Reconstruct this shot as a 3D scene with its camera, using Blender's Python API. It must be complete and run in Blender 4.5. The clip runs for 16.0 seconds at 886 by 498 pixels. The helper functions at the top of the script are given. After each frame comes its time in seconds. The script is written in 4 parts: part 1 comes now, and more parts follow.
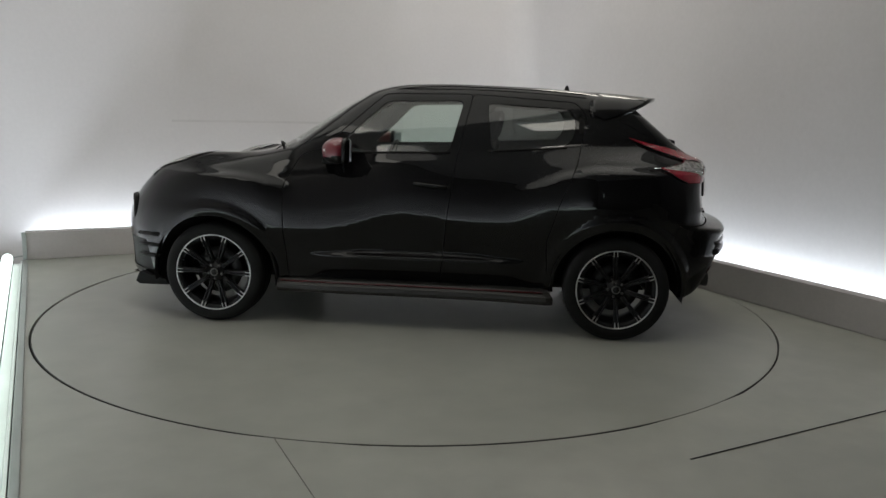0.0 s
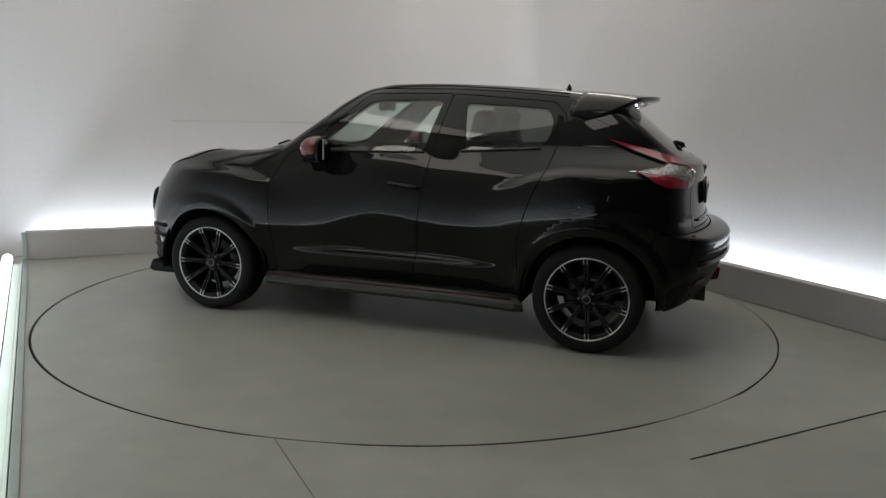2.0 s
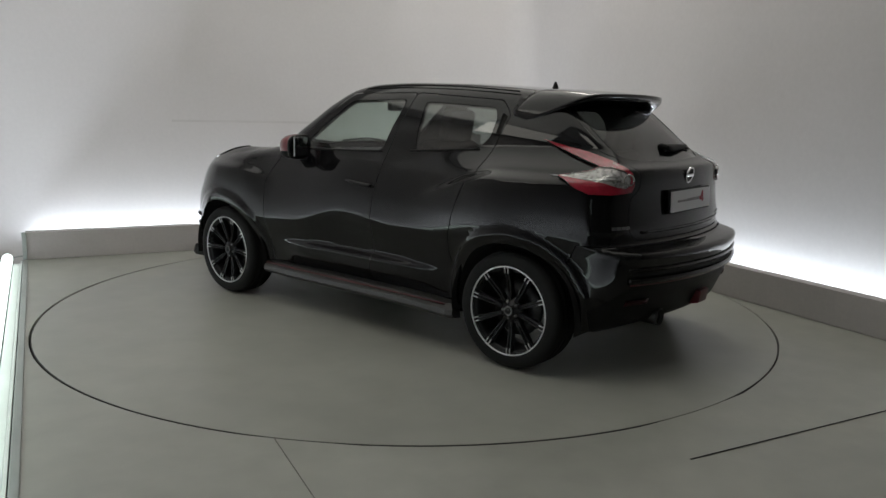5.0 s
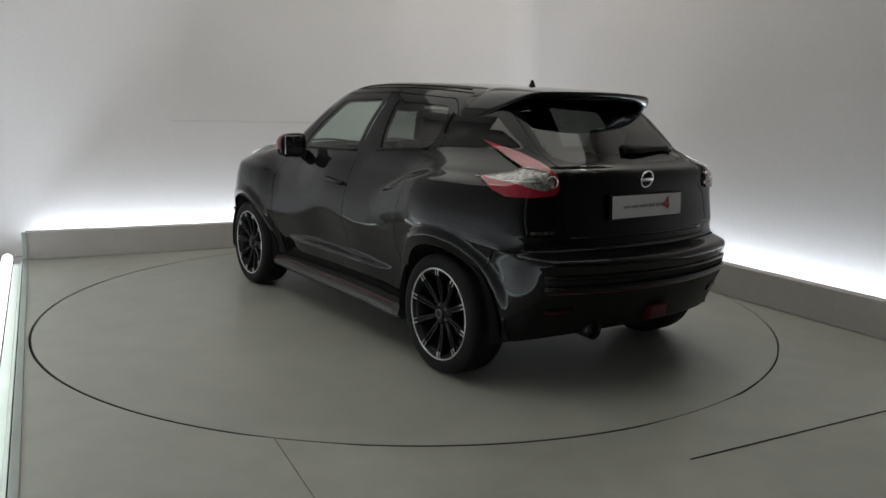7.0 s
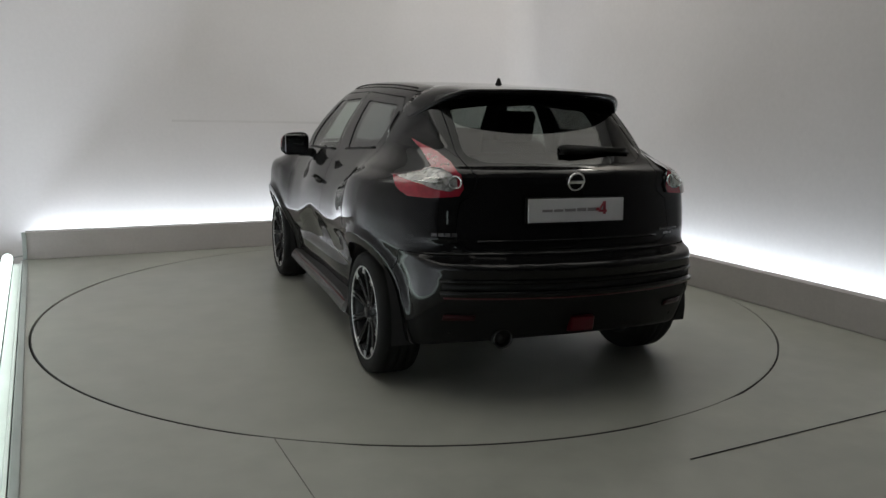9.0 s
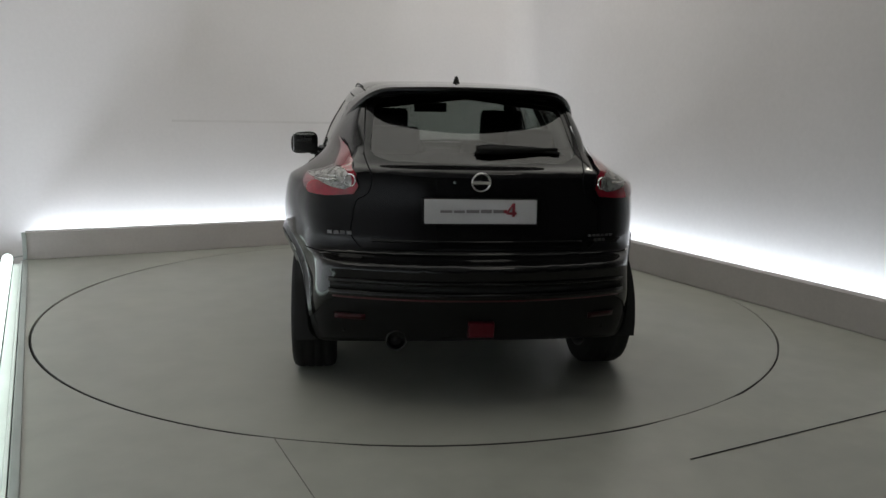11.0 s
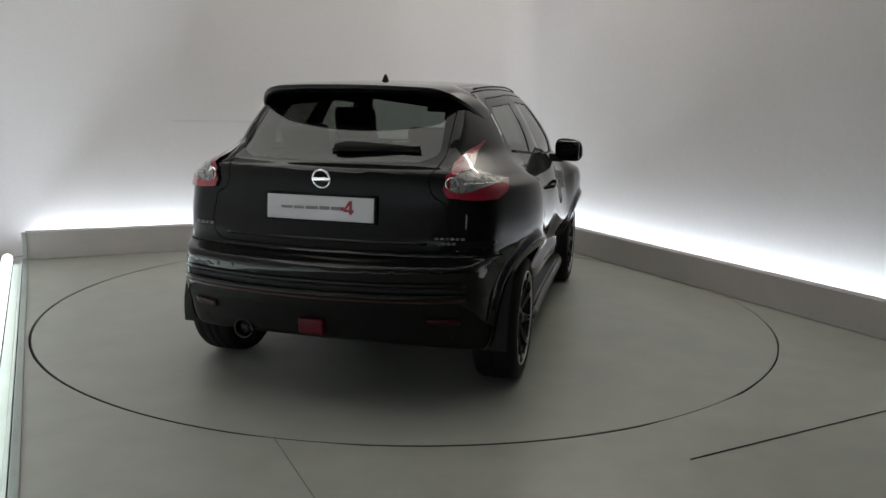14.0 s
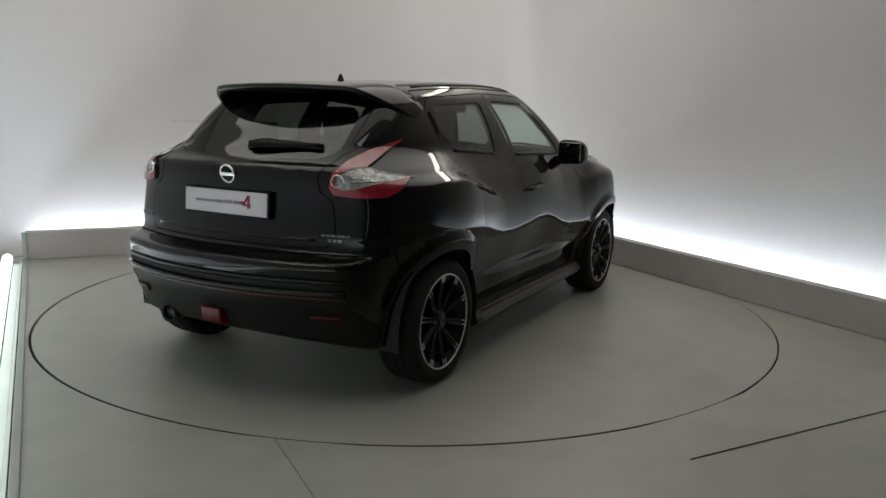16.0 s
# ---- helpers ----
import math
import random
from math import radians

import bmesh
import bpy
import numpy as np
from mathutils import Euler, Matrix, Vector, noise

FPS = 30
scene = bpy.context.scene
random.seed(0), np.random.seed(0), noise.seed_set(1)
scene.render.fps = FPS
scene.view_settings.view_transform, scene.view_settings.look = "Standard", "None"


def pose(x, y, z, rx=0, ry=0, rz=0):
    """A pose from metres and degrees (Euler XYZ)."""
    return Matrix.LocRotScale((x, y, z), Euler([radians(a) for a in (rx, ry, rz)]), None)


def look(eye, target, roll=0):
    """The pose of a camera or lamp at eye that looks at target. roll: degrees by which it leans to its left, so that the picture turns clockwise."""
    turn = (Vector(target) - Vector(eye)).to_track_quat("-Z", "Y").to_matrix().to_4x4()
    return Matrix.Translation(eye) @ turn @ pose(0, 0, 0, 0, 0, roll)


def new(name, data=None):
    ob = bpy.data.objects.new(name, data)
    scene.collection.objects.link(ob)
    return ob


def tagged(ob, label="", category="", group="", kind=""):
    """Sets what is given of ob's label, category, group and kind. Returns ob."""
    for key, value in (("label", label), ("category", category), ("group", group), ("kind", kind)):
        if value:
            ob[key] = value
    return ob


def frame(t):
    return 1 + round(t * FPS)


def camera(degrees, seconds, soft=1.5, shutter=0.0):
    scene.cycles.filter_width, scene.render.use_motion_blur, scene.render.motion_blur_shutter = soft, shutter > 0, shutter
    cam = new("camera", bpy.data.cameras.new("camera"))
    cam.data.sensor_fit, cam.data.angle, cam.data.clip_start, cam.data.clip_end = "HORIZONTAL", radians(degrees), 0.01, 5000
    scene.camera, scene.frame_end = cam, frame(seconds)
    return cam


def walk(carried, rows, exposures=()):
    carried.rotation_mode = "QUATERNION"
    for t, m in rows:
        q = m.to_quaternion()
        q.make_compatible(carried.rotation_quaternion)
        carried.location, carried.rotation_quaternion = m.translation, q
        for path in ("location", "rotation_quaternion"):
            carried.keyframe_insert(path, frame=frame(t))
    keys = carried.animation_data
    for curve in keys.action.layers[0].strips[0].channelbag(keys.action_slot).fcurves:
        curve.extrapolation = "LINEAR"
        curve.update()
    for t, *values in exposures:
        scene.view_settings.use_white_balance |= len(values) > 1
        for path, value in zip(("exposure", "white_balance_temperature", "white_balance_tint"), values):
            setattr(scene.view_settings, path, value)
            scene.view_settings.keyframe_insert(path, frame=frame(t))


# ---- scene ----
# The camera stands still on a tripod beside the platform; the car turns on the turntable.
cam = camera(59.27, 16.0, soft=1.5)
EYE = (0.0, -5.496, 1.377)
_p, _y = radians(10.134), radians(2.242)
AIM = (EYE[0] + math.sin(_y) * math.cos(_p), EYE[1] + math.cos(_y) * math.cos(_p), EYE[2] - math.sin(_p))
VIEW = look(EYE, AIM, 1.395)
walk(cam, [(0.0, VIEW), (16.0, VIEW)])

# The platform's own axes: u across, v to the back.
TURN = 25.3
PLAT = pose(0, 0, 0, 0, 0, TURN)
LEFT, RIGHT, BACK = -2.485, 2.36, 2.60
CYC_R, CYC_B, CYC_L = 2.98, 3.20, -3.05
CEIL = 4.2


def area(name, where, sx, sy, power, colour, turn=None):
    la = bpy.data.lights.new(name, "AREA")
    la.shape, la.size, la.size_y, la.energy, la.color = "RECTANGLE", sx, sy, power, colour
    ob = new(name, la)
    ob.matrix_world = PLAT @ (pose(*where) @ (turn or pose(0, 0, 0)))
    return ob


# ---- light: studio ceiling panels, an added right fill, and strips hidden in the trough behind the low walls ----
world = bpy.data.worlds.new("world")
scene.world = world
world.use_nodes = True
world.node_tree.nodes["Background"].inputs[0].default_value = (0.5, 0.5, 0.52, 1)
world.node_tree.nodes["Background"].inputs[1].default_value = 0.02
COOL, WARM = (0.82, 0.905, 1.0), (1.0, 0.958, 0.855)
UP = pose(0, 0, 0, 180, 0, 0)
area("ceiling_lamp_main", (0.0, 0.0, CEIL - 0.12), 5.2, 4.6, 47.5, WARM)
area("ceiling_lamp_front", (-0.05, -2.9, CEIL - 0.12), 0.8, 0.55, 4, WARM)
# Unseen left lamp; its tilt is added to brighten the right low wall.
area("ceiling_lamp_left", (-2.70, -1.3, CEIL - 0.30), 0.5, 2.2, 9, WARM, pose(0, 0, 0, 0, -40, 0))
# Unseen fill, added to brighten the upper right of the backdrop.
area("right_wall_fill", (2.75, 1.2, CEIL - 0.12), 0.3, 2.0, 18, WARM)
area("strip_lamp_back", (0.16, CYC_B - 0.13, 0.05), 5.2, 0.05, 34, COOL, UP)
area("strip_lamp_side", (CYC_R - 0.13, -0.6, 0.05), 0.05, 6.4, 38, COOL, UP)
area("strip_lamp_edge", (LEFT - 0.30, -2.2, -0.10), 0.06, 9.2, 88, COOL, UP)
SPOTS = (((-2.4, -0.3, CEIL - 0.22), (-2.88, 3.2, 2.60), 58, 46), ((0.9, 0.4, CEIL - 0.22), (2.70, 3.2, 3.15), 60, 36))


def spot(where, target, cone, power):
    """A wall-washing ceiling spotlight with a soft-edged beam."""
    la = bpy.data.lights.new("spot_lamp", "SPOT")
    la.energy, la.color, la.spot_size, la.spot_blend, la.shadow_soft_size = power, (0.88, 0.94, 1.0), radians(cone), 0.22, 0.03
    ob = new("spot_lamp", la)
    ob.matrix_world = PLAT @ look(where, target)


for place in SPOTS:
    spot(*place)


# ---- materials ----
def mat(name, colour, rough=0.5, metal=0.0, var=0.12, scale=6.0, bump=0.0, fine=120.0, coat=0.0, spec=0.5, emit=0.0, rvar=0.08):
    m = bpy.data.materials.new(name)
    m.use_nodes = True
    nt = m.node_tree
    b = nt.nodes["Principled BSDF"]
    b.inputs["Roughness"].default_value, b.inputs["Metallic"].default_value = rough, metal
    b.inputs["Coat Weight"].default_value, b.inputs["Coat Roughness"].default_value = coat, 0.03
    b.inputs["Specular IOR Level"].default_value = spec
    co = nt.nodes.new("ShaderNodeTexCoord")
    big, small = nt.nodes.new("ShaderNodeTexNoise"), nt.nodes.new("ShaderNodeTexNoise")
    big.inputs["Scale"].default_value, small.inputs["Scale"].default_value = scale, fine
    big.inputs["Detail"].default_value, small.inputs["Detail"].default_value = 5, 3
    for n in (big, small):
        nt.links.new(co.outputs["Object"], n.inputs["Vector"])
    mixn = nt.nodes.new("ShaderNodeMix")
    mixn.inputs[0].default_value = 0.35
    nt.links.new(big.outputs[0], mixn.inputs[2])
    nt.links.new(small.outputs[0], mixn.inputs[3])
    ramp = nt.nodes.new("ShaderNodeValToRGB")
    lo, hi = [c * (1 - var) for c in colour], [min(1, c * (1 + var)) for c in colour]
    ramp.color_ramp.elements[0].position, ramp.color_ramp.elements[1].position = 0.3, 0.7
    ramp.color_ramp.elements[0].color, ramp.color_ramp.elements[1].color = (*lo, 1), (*hi, 1)
    nt.links.new(mixn.outputs[0], ramp.inputs[0])
    nt.links.new(ramp.outputs[0], b.inputs["Base Color"])
    if rvar:
        mr = nt.nodes.new("ShaderNodeMapRange")
        mr.inputs[3].default_value, mr.inputs[4].default_value = max(0.01, rough - rvar), min(1, rough + rvar)
        nt.links.new(big.outputs[0], mr.inputs[0])
        nt.links.new(mr.outputs[0], b.inputs["Roughness"])
    if bump:
        bu = nt.nodes.new("ShaderNodeBump")
        bu.inputs["Strength"].default_value, bu.inputs["Distance"].default_value = bump, 0.002
        nt.links.new(small.outputs[0], bu.inputs["Height"])
        nt.links.new(bu.outputs[0], b.inputs["Normal"])
    if emit:
        b.inputs["Emission Color"].default_value = (*colour, 1)
        b.inputs["Emission Strength"].default_value = emit
    return m


def glass(name, tint, clear=0.7, rough=0.0):
    """Thin tinted pane: part clear, the rest a sharp reflection by Fresnel."""
    m = bpy.data.materials.new(name)
    m.use_nodes = True
    nt = m.node_tree
    nt.nodes.remove(nt.nodes["Principled BSDF"])
    tr, gl = nt.nodes.new("ShaderNodeBsdfTransparent"), nt.nodes.new("ShaderNodeBsdfGlossy")
    lw, mx = nt.nodes.new("ShaderNodeLayerWeight"), nt.nodes.new("ShaderNodeMixShader")
    pw, ma = nt.nodes.new("ShaderNodeMath"), nt.nodes.new("ShaderNodeMath")
    tr.inputs[0].default_value = (*[t * clear for t in tint], 1)
    gl.inputs[0].default_value, gl.inputs[1].default_value = (1, 1, 1, 1), max(rough, 0.01)
    lw.inputs[0].default_value = 0.5
    pw.operation, ma.operation = "POWER", "MULTIPLY_ADD"
    pw.inputs[1].default_value, ma.inputs[1].default_value, ma.inputs[2].default_value = 5.0, 0.93, 0.07
    nt.links.new(lw.outputs["Facing"], pw.inputs[0])
    nt.links.new(pw.outputs[0], ma.inputs[0])
    nt.links.new(ma.outputs[0], mx.inputs[0])
    nt.links.new(tr.outputs[0], mx.inputs[1])
    nt.links.new(gl.outputs[0], mx.inputs[2])
    nt.links.new(mx.outputs[0], nt.nodes["Material Output"].inputs[0])
    return m


M_FLOOR = mat("grey_floor_paint", (0.332, 0.338, 0.300), 0.40, var=0.17, scale=0.9, bump=0.012, fine=5, rvar=0.14)
M_DISC = mat("turntable_paint", (0.328, 0.334, 0.296), 0.38, var=0.15, scale=0.8, bump=0.012, fine=4, rvar=0.14)
M_GAP = mat("dark_gap", (0.02, 0.02, 0.02), 0.8, var=0.3)
M_JOINT = mat("filled_joint", (0.15, 0.148, 0.13), 0.6, var=0.3, scale=8)
M_KERB = mat("low_wall_paint", (0.40, 0.375, 0.36), 0.55, var=0.08, scale=2.0, bump=0.08, fine=40)
M_SEAM = mat("wall_seam", (0.575, 0.548, 0.538), 0.7, var=0.1, scale=3)
M_CYC = mat("cyclorama_paint", (0.628, 0.602, 0.594), 0.6, var=0.05, scale=0.7, bump=0.04, fine=30)
M_TRIM = mat("aluminium_trim", (0.30, 0.325, 0.31), 0.35, metal=0.1, var=0.1)
M_ROOM = mat("dark_studio_wall", (0.06, 0.058, 0.055), 0.8, var=0.2, scale=1.0)
M_CEIL = mat("studio_ceiling", (0.42, 0.40, 0.37), 0.8, var=0.1, scale=1.0)
M_TUBE = mat("light_tube_glow", (0.85, 1.0, 0.95), 0.4, emit=2.2, var=0.02)
M_PANEL = mat("lamp_panel_cloth", (0.85, 0.83, 0.78), 0.7, var=0.03)
M_WHITE = mat("white_plastic", (0.75, 0.78, 0.76), 0.4, var=0.06)
M_PAINT = mat("black_car_paint", (0.0045, 0.0045, 0.005), 0.4, var=0.2, scale=40, fine=900, coat=1.0, rvar=0.02, spec=0.02)
M_PAINT.node_tree.nodes["Principled BSDF"].inputs["Coat Roughness"].default_value = 0.022
M_PAINT.node_tree.nodes["Principled BSDF"].inputs["Coat IOR"].default_value = 1.35
M_GREYP = mat("dark_grey_plastic", (0.028, 0.027, 0.025), 0.36, spec=0.35, var=0.2, scale=20, bump=0.1, fine=500)
M_SATIN = mat("satin_black_plastic", (0.008, 0.008, 0.0078), 0.45, spec=0.11, var=0.2, scale=20, bump=0.1, fine=500)
M_RUBBER = mat("tyre_rubber", (0.007, 0.007, 0.007), 0.7, spec=0.2, var=0.25, scale=15, bump=0.2, fine=200)
M_SEAL = mat("seal_rubber", (0.006, 0.006, 0.006), 0.8, var=0.2)
M_TRIMIN = mat("dark_cabin_trim", (0.012, 0.012, 0.013), 0.75, var=0.2, scale=15, bump=0.2)
M_SEAT = mat("black_seat_fabric", (0.014, 0.014, 0.015), 0.9, var=0.25, scale=30, bump=0.4, fine=400)
M_RED = mat("red_mirror_paint", (0.13, 0.006, 0.014), 0.3, var=0.15, coat=1.0)
M_REDL = mat("red_pinstripe", (0.07, 0.006, 0.009), 0.45, var=0.15)
M_DARKRED = mat("dark_red_reflector", (0.085, 0.002, 0.008), 0.35, var=0.2, spec=0.25)
M_DIMRED = mat("unlit_reflector", (0.028, 0.002, 0.004), 0.35, var=0.2, spec=0.2)
M_LENS_R = mat("red_lamp_lens", (0.27, 0.010, 0.024), 0.14, var=0.25, scale=25, coat=1.0, rvar=0.04)
M_LENS_C = mat("clear_lamp_lens", (0.27, 0.265, 0.255), 0.14, metal=0.1, var=0.35, scale=30, coat=1.0, rvar=0.05)
M_BOWL = mat("lamp_reflector", (0.48, 0.47, 0.46), 0.28, metal=0.4, var=0.45, scale=38, bump=0.5, fine=70, rvar=0.12)
M_CHROME = mat("chrome", (0.75, 0.75, 0.75), 0.12, metal=1.0, var=0.06, rvar=0.04)
M_NUT = mat("dull_nut_steel", (0.16, 0.16, 0.16), 0.4, metal=0.9, var=0.1)
M_CUT = mat("machined_alloy", (0.55, 0.55, 0.55), 0.33, metal=0.9, var=0.1)
M_RIM = mat("gloss_black_alloy", (0.008, 0.008, 0.009), 0.3, var=0.2, spec=0.25)
M_DISCB = mat("brake_steel", (0.05, 0.05, 0.05), 0.45, metal=0.9, var=0.2)
M_PLATE = mat("plate_white", (0.55, 0.54, 0.55), 0.35, var=0.04)
M_GREYT = mat("plate_grey_print", (0.22, 0.20, 0.21), 0.5, var=0.1)
M_REDT = mat("plate_red_print", (0.30, 0.03, 0.05), 0.5, var=0.1)
M_GLASS = glass("window_glass", (0.86, 0.95, 0.90), 0.80)
M_LAMPG = glass("lamp_glass", (0.95, 0.95, 0.95), 0.85)
M_PRIV = glass("privacy_glass", (0.80, 0.84, 0.80), 0.33)
M_REARG = glass("rear_glass", (0.80, 0.84, 0.80), 0.28)
M_MIRROR = mat("mirror_glass", (0.36, 0.37, 0.38), 0.04, metal=1.0, var=0.0, rvar=0.0)


# ---- mesh helpers ----
def obj(name, bm, material, parent=None, m=None, smooth=False):
    me = bpy.data.meshes.new(name)
    bmesh.ops.recalc_face_normals(bm, faces=bm.faces[:])
    for f in bm.faces:
        f.smooth = smooth
    bm.to_mesh(me)
    bm.free()
    me.materials.append(material)
    ob = new(name, me)
    if parent:
        ob.parent = parent
    if m is not None:
        ob.matrix_local = m
    return ob


def part(name, bm, material, parent, label="", m=None, smooth=True):
    ob = obj(name, bm, material, parent, m, smooth)
    if label:
        ob["label"] = label
    return ob


def box(x0, x1, y0, y1, z0, z1, bevel=0.0, seg=2):
    bm = bmesh.new()
    bmesh.ops.create_cube(bm, size=1)
    for v in bm.verts:
        v.co = Vector((x0 + (v.co.x + 0.5) * (x1 - x0), y0 + (v.co.y + 0.5) * (y1 - y0), z0 + (v.co.z + 0.5) * (z1 - z0)))
    if bevel:
        bmesh.ops.bevel(bm, geom=bm.edges[:], offset=bevel, segments=seg, affect="EDGES", profile=0.6)
    return bm


def lathe(profile, n=64, axis="y", closed=False):
    """Turns a profile of (radius, along) about the axis y or z."""
    bm = bmesh.new()
    rings = []
    for r, a in profile:
        ring = []
        for k in range(n):
            w = 2 * math.pi * k / n
            p = (r * math.cos(w), a, r * math.sin(w)) if axis == "y" else (r * math.cos(w), r * math.sin(w), a)
            ring.append(bm.verts.new(p))
        rings.append(ring)
    if closed:
        rings.append(rings[0])
    for a, b in zip(rings, rings[1:]):
        for k in range(n):
            bm.faces.new((a[k], a[(k + 1) % n], b[(k + 1) % n], b[k]))
    if not closed:
        if profile[0][0] > 0:
            bm.faces.new(rings[0])
        if profile[-1][0] > 0:
            bm.faces.new(rings[-1])
    return bm


def merge(*bms):
    out = bmesh.new()
    for b in bms:
        me = bpy.data.meshes.new("tmp")
        b.to_mesh(me)
        b.free()
        out.from_mesh(me)
        bpy.data.meshes.remove(me)
    return out


def tube(path, r, n=8, closed=False):
    """A round bar along a path of points."""
    bm = bmesh.new()
    pts = [Vector(p) for p in path]
    rings = []
    for i, p in enumerate(pts):
        a = pts[i - 1] if i or closed else p
        b = pts[(i + 1) % len(pts)] if i < len(pts) - 1 or closed else p
        d = (b - a).normalized()
        s = d.orthogonal().normalized() if abs(d.z) > 0.95 else d.cross(Vector((0, 0, 1))).normalized()
        w = d.cross(s)
        rings.append([bm.verts.new(p + r * (math.cos(2 * math.pi * k / n) * s + math.sin(2 * math.pi * k / n) * w)) for k in range(n)])
    pairs = list(zip(rings, rings[1:])) + ([(rings[-1], rings[0])] if closed else [])
    for a, b in pairs:
        for k in range(n):
            bm.faces.new((a[k], a[(k + 1) % n], b[(k + 1) % n], b[k]))
    if not closed:
        bm.faces.new(rings[0])
        bm.faces.new(rings[-1])
    return bm


def setting(name, bm, material, label, category, m=PLAT, smooth=False):
    return tagged(obj(name, bm, material, None, m, smooth), label, category, kind="structure")


# ---- the place ----
R_DISC = 2.446


def build_floor():
    """The fixed platform round the turntable: a sheet with a round hole, split by thin joints."""
    n = 160
    bm = bmesh.new()
    top, low, out = [], [], []
    u0, u1, v0, v1 = LEFT + 0.007, RIGHT + 0.03, -7.5, BACK + 0.02
    for k in range(n):
        w = 2 * math.pi * k / n
        d = Vector((math.cos(w), math.sin(w)))
        r = R_DISC + 0.017
        s = min([(u1 / d.x) if d.x > 1e-6 else 99, (u0 / d.x) if d.x < -1e-6 else 99, (v1 / d.y) if d.y > 1e-6 else 99, (v0 / d.y) if d.y < -1e-6 else 99])
        top.append(bm.verts.new((d.x * r, d.y * r, 0)))
        low.append(bm.verts.new((d.x * r, d.y * r, -0.12)))
        out.append(bm.verts.new((d.x * max(s, r + 0.004), d.y * max(s, r + 0.004), 0)))
    for k in range(n):
        j = (k + 1) % n
        bm.faces.new((top[k], top[j], out[j], out[k]))
        bm.faces.new((low[k], low[j], top[j], top[k]))
    for cu in (u0, u1):
        for cv in (v0, v1):
            near = sorted(range(n), key=lambda k: (out[k].co.x - cu) ** 2 + (out[k].co.y - cv) ** 2)[:2]
            a, b = out[near[0]], out[near[1]]
            bm.faces.new((a, b, bm.verts.new((cu, cv, 0))))
    return setting("floor", bm, M_FLOOR, "grey painted studio platform floor round the turntable", "floor")


build_floor()
setting("floor_under", box(-9, 9, -9, 9, -0.5, -0.42), M_ROOM, "dark studio ground below the raised platform", "floor")
setting("trough_floor", box(CYC_L, LEFT - 0.10, -7.5, CYC_B, -0.42, -0.40), M_WHITE, "white trough floor beside the platform", "floor")
setting("turntable_pit", lathe([(R_DISC + 0.03, -0.12), (R_DISC + 0.03, -0.10)], 96, "z"), M_GAP, "dark pit below the turntable", "floor")
setting("low_wall_back", box(LEFT, RIGHT + 0.10, BACK, BACK + 0.10, 0.003, 0.245, 0.004), M_KERB, "low grey painted parapet along the back of the platform", "low wall")
setting("low_wall_side", box(RIGHT, RIGHT + 0.10, -7.0, BACK - 0.003, 0.003, 0.245, 0.004), M_KERB, "low grey painted parapet along the side of the platform", "low wall")
setting("platform_trim", box(LEFT - 0.030, LEFT + 0.006, -7.0, BACK - 0.003, -0.42, 0.008, 0.004), M_TRIM, "thin grey metal edge trim of the platform", "trim")

setting("trim_post", box(LEFT - 0.030, LEFT + 0.006, BACK - 0.022, BACK - 0.003, 0.009, 0.248, 0.003), M_TRIM, "pale metal trim post at the low wall end", "trim")


def cyclorama():
    """White walls that meet in a rounded corner and curve out above the trough."""
    bm = bmesh.new()
    line, r = [], 0.35
    line.append((CYC_L, -7.5))
    for k in range(9):
        w = math.pi - k * math.pi / 16
        line.append((CYC_L + r + r * math.cos(w), CYC_B - r + r * math.sin(w)))
    for k in range(13):
        w = math.pi / 2 - k * math.pi / 24
        line.append((CYC_R - r + r * math.cos(w), CYC_B - r + r * math.sin(w)))
    line.append((CYC_R, -7.5))
    cols = [[bm.verts.new((x, y, z)) for z in (-0.42, 0.0, 1.0, 2.0, 3.0, CEIL)] for x, y in line]
    for a, b in zip(cols, cols[1:]):
        for k in range(5):
            bm.faces.new((a[k], b[k], b[k + 1], a[k + 1]))
    ob = setting("wall_cyclorama", bm, M_CYC, "white painted studio backdrop wall with a rounded corner", "wall", smooth=True)
    md = ob.modifiers.new("thick", "SOLIDIFY")
    md.thickness, md.offset = 0.08, 1.0
    return ob


cyclorama()
setting("wall_rear", box(-9, 9, -7.7, -7.5, -0.5, CEIL), M_ROOM, "dark studio wall opposite the backdrop", "wall")
setting("wall_left", box(-9.2, -9.0, -7.7, 9, -0.5, CEIL), M_ROOM, "dark studio wall beyond the platform", "wall")
setting("wall_right", box(9.0, 9.2, -7.7, 9, -0.5, CEIL), M_ROOM, "dark studio wall behind the backdrop", "wall")
setting("wall_far", box(-9, 9, 9.0, 9.2, -0.5, CEIL), M_ROOM, "dark studio wall behind the backdrop", "wall")
setting("ceiling", box(-9, 9, -9, 9, CEIL, CEIL + 0.1), M_CEIL, "plain pale studio ceiling", "ceiling")
# the joint of the backdrop's lining
setting("wall_joint", box(-1.15, 1.6, CYC_B - 0.0012, CYC_B + 0.01, 1.196, 1.218, 0.001), M_SEAM, "faint horizontal joint in the white backdrop wall", "trim")


def floor_joint(a, b, w=0.006, material=M_GAP):
    a, b = Vector((*a, 0)), Vector((*b, 0))
    d = (b - a).normalized()
    s = Vector((-d.y, d.x, 0)) * w / 2
    bm = bmesh.new()
    vs = [bm.verts.new(p + Vector((0, 0, z))) for z in (0.0015, 0.004) for p in (a - s, a + s, b + s, b - s)]
    bmesh.ops.convex_hull(bm, input=vs)
    return setting("floor_joint", bm, material, "dark narrow joint between platform floor sheets", "joint", Matrix())


floor_joint((-0.566, -2.40), (-0.20, -3.20), 0.003, M_JOINT)
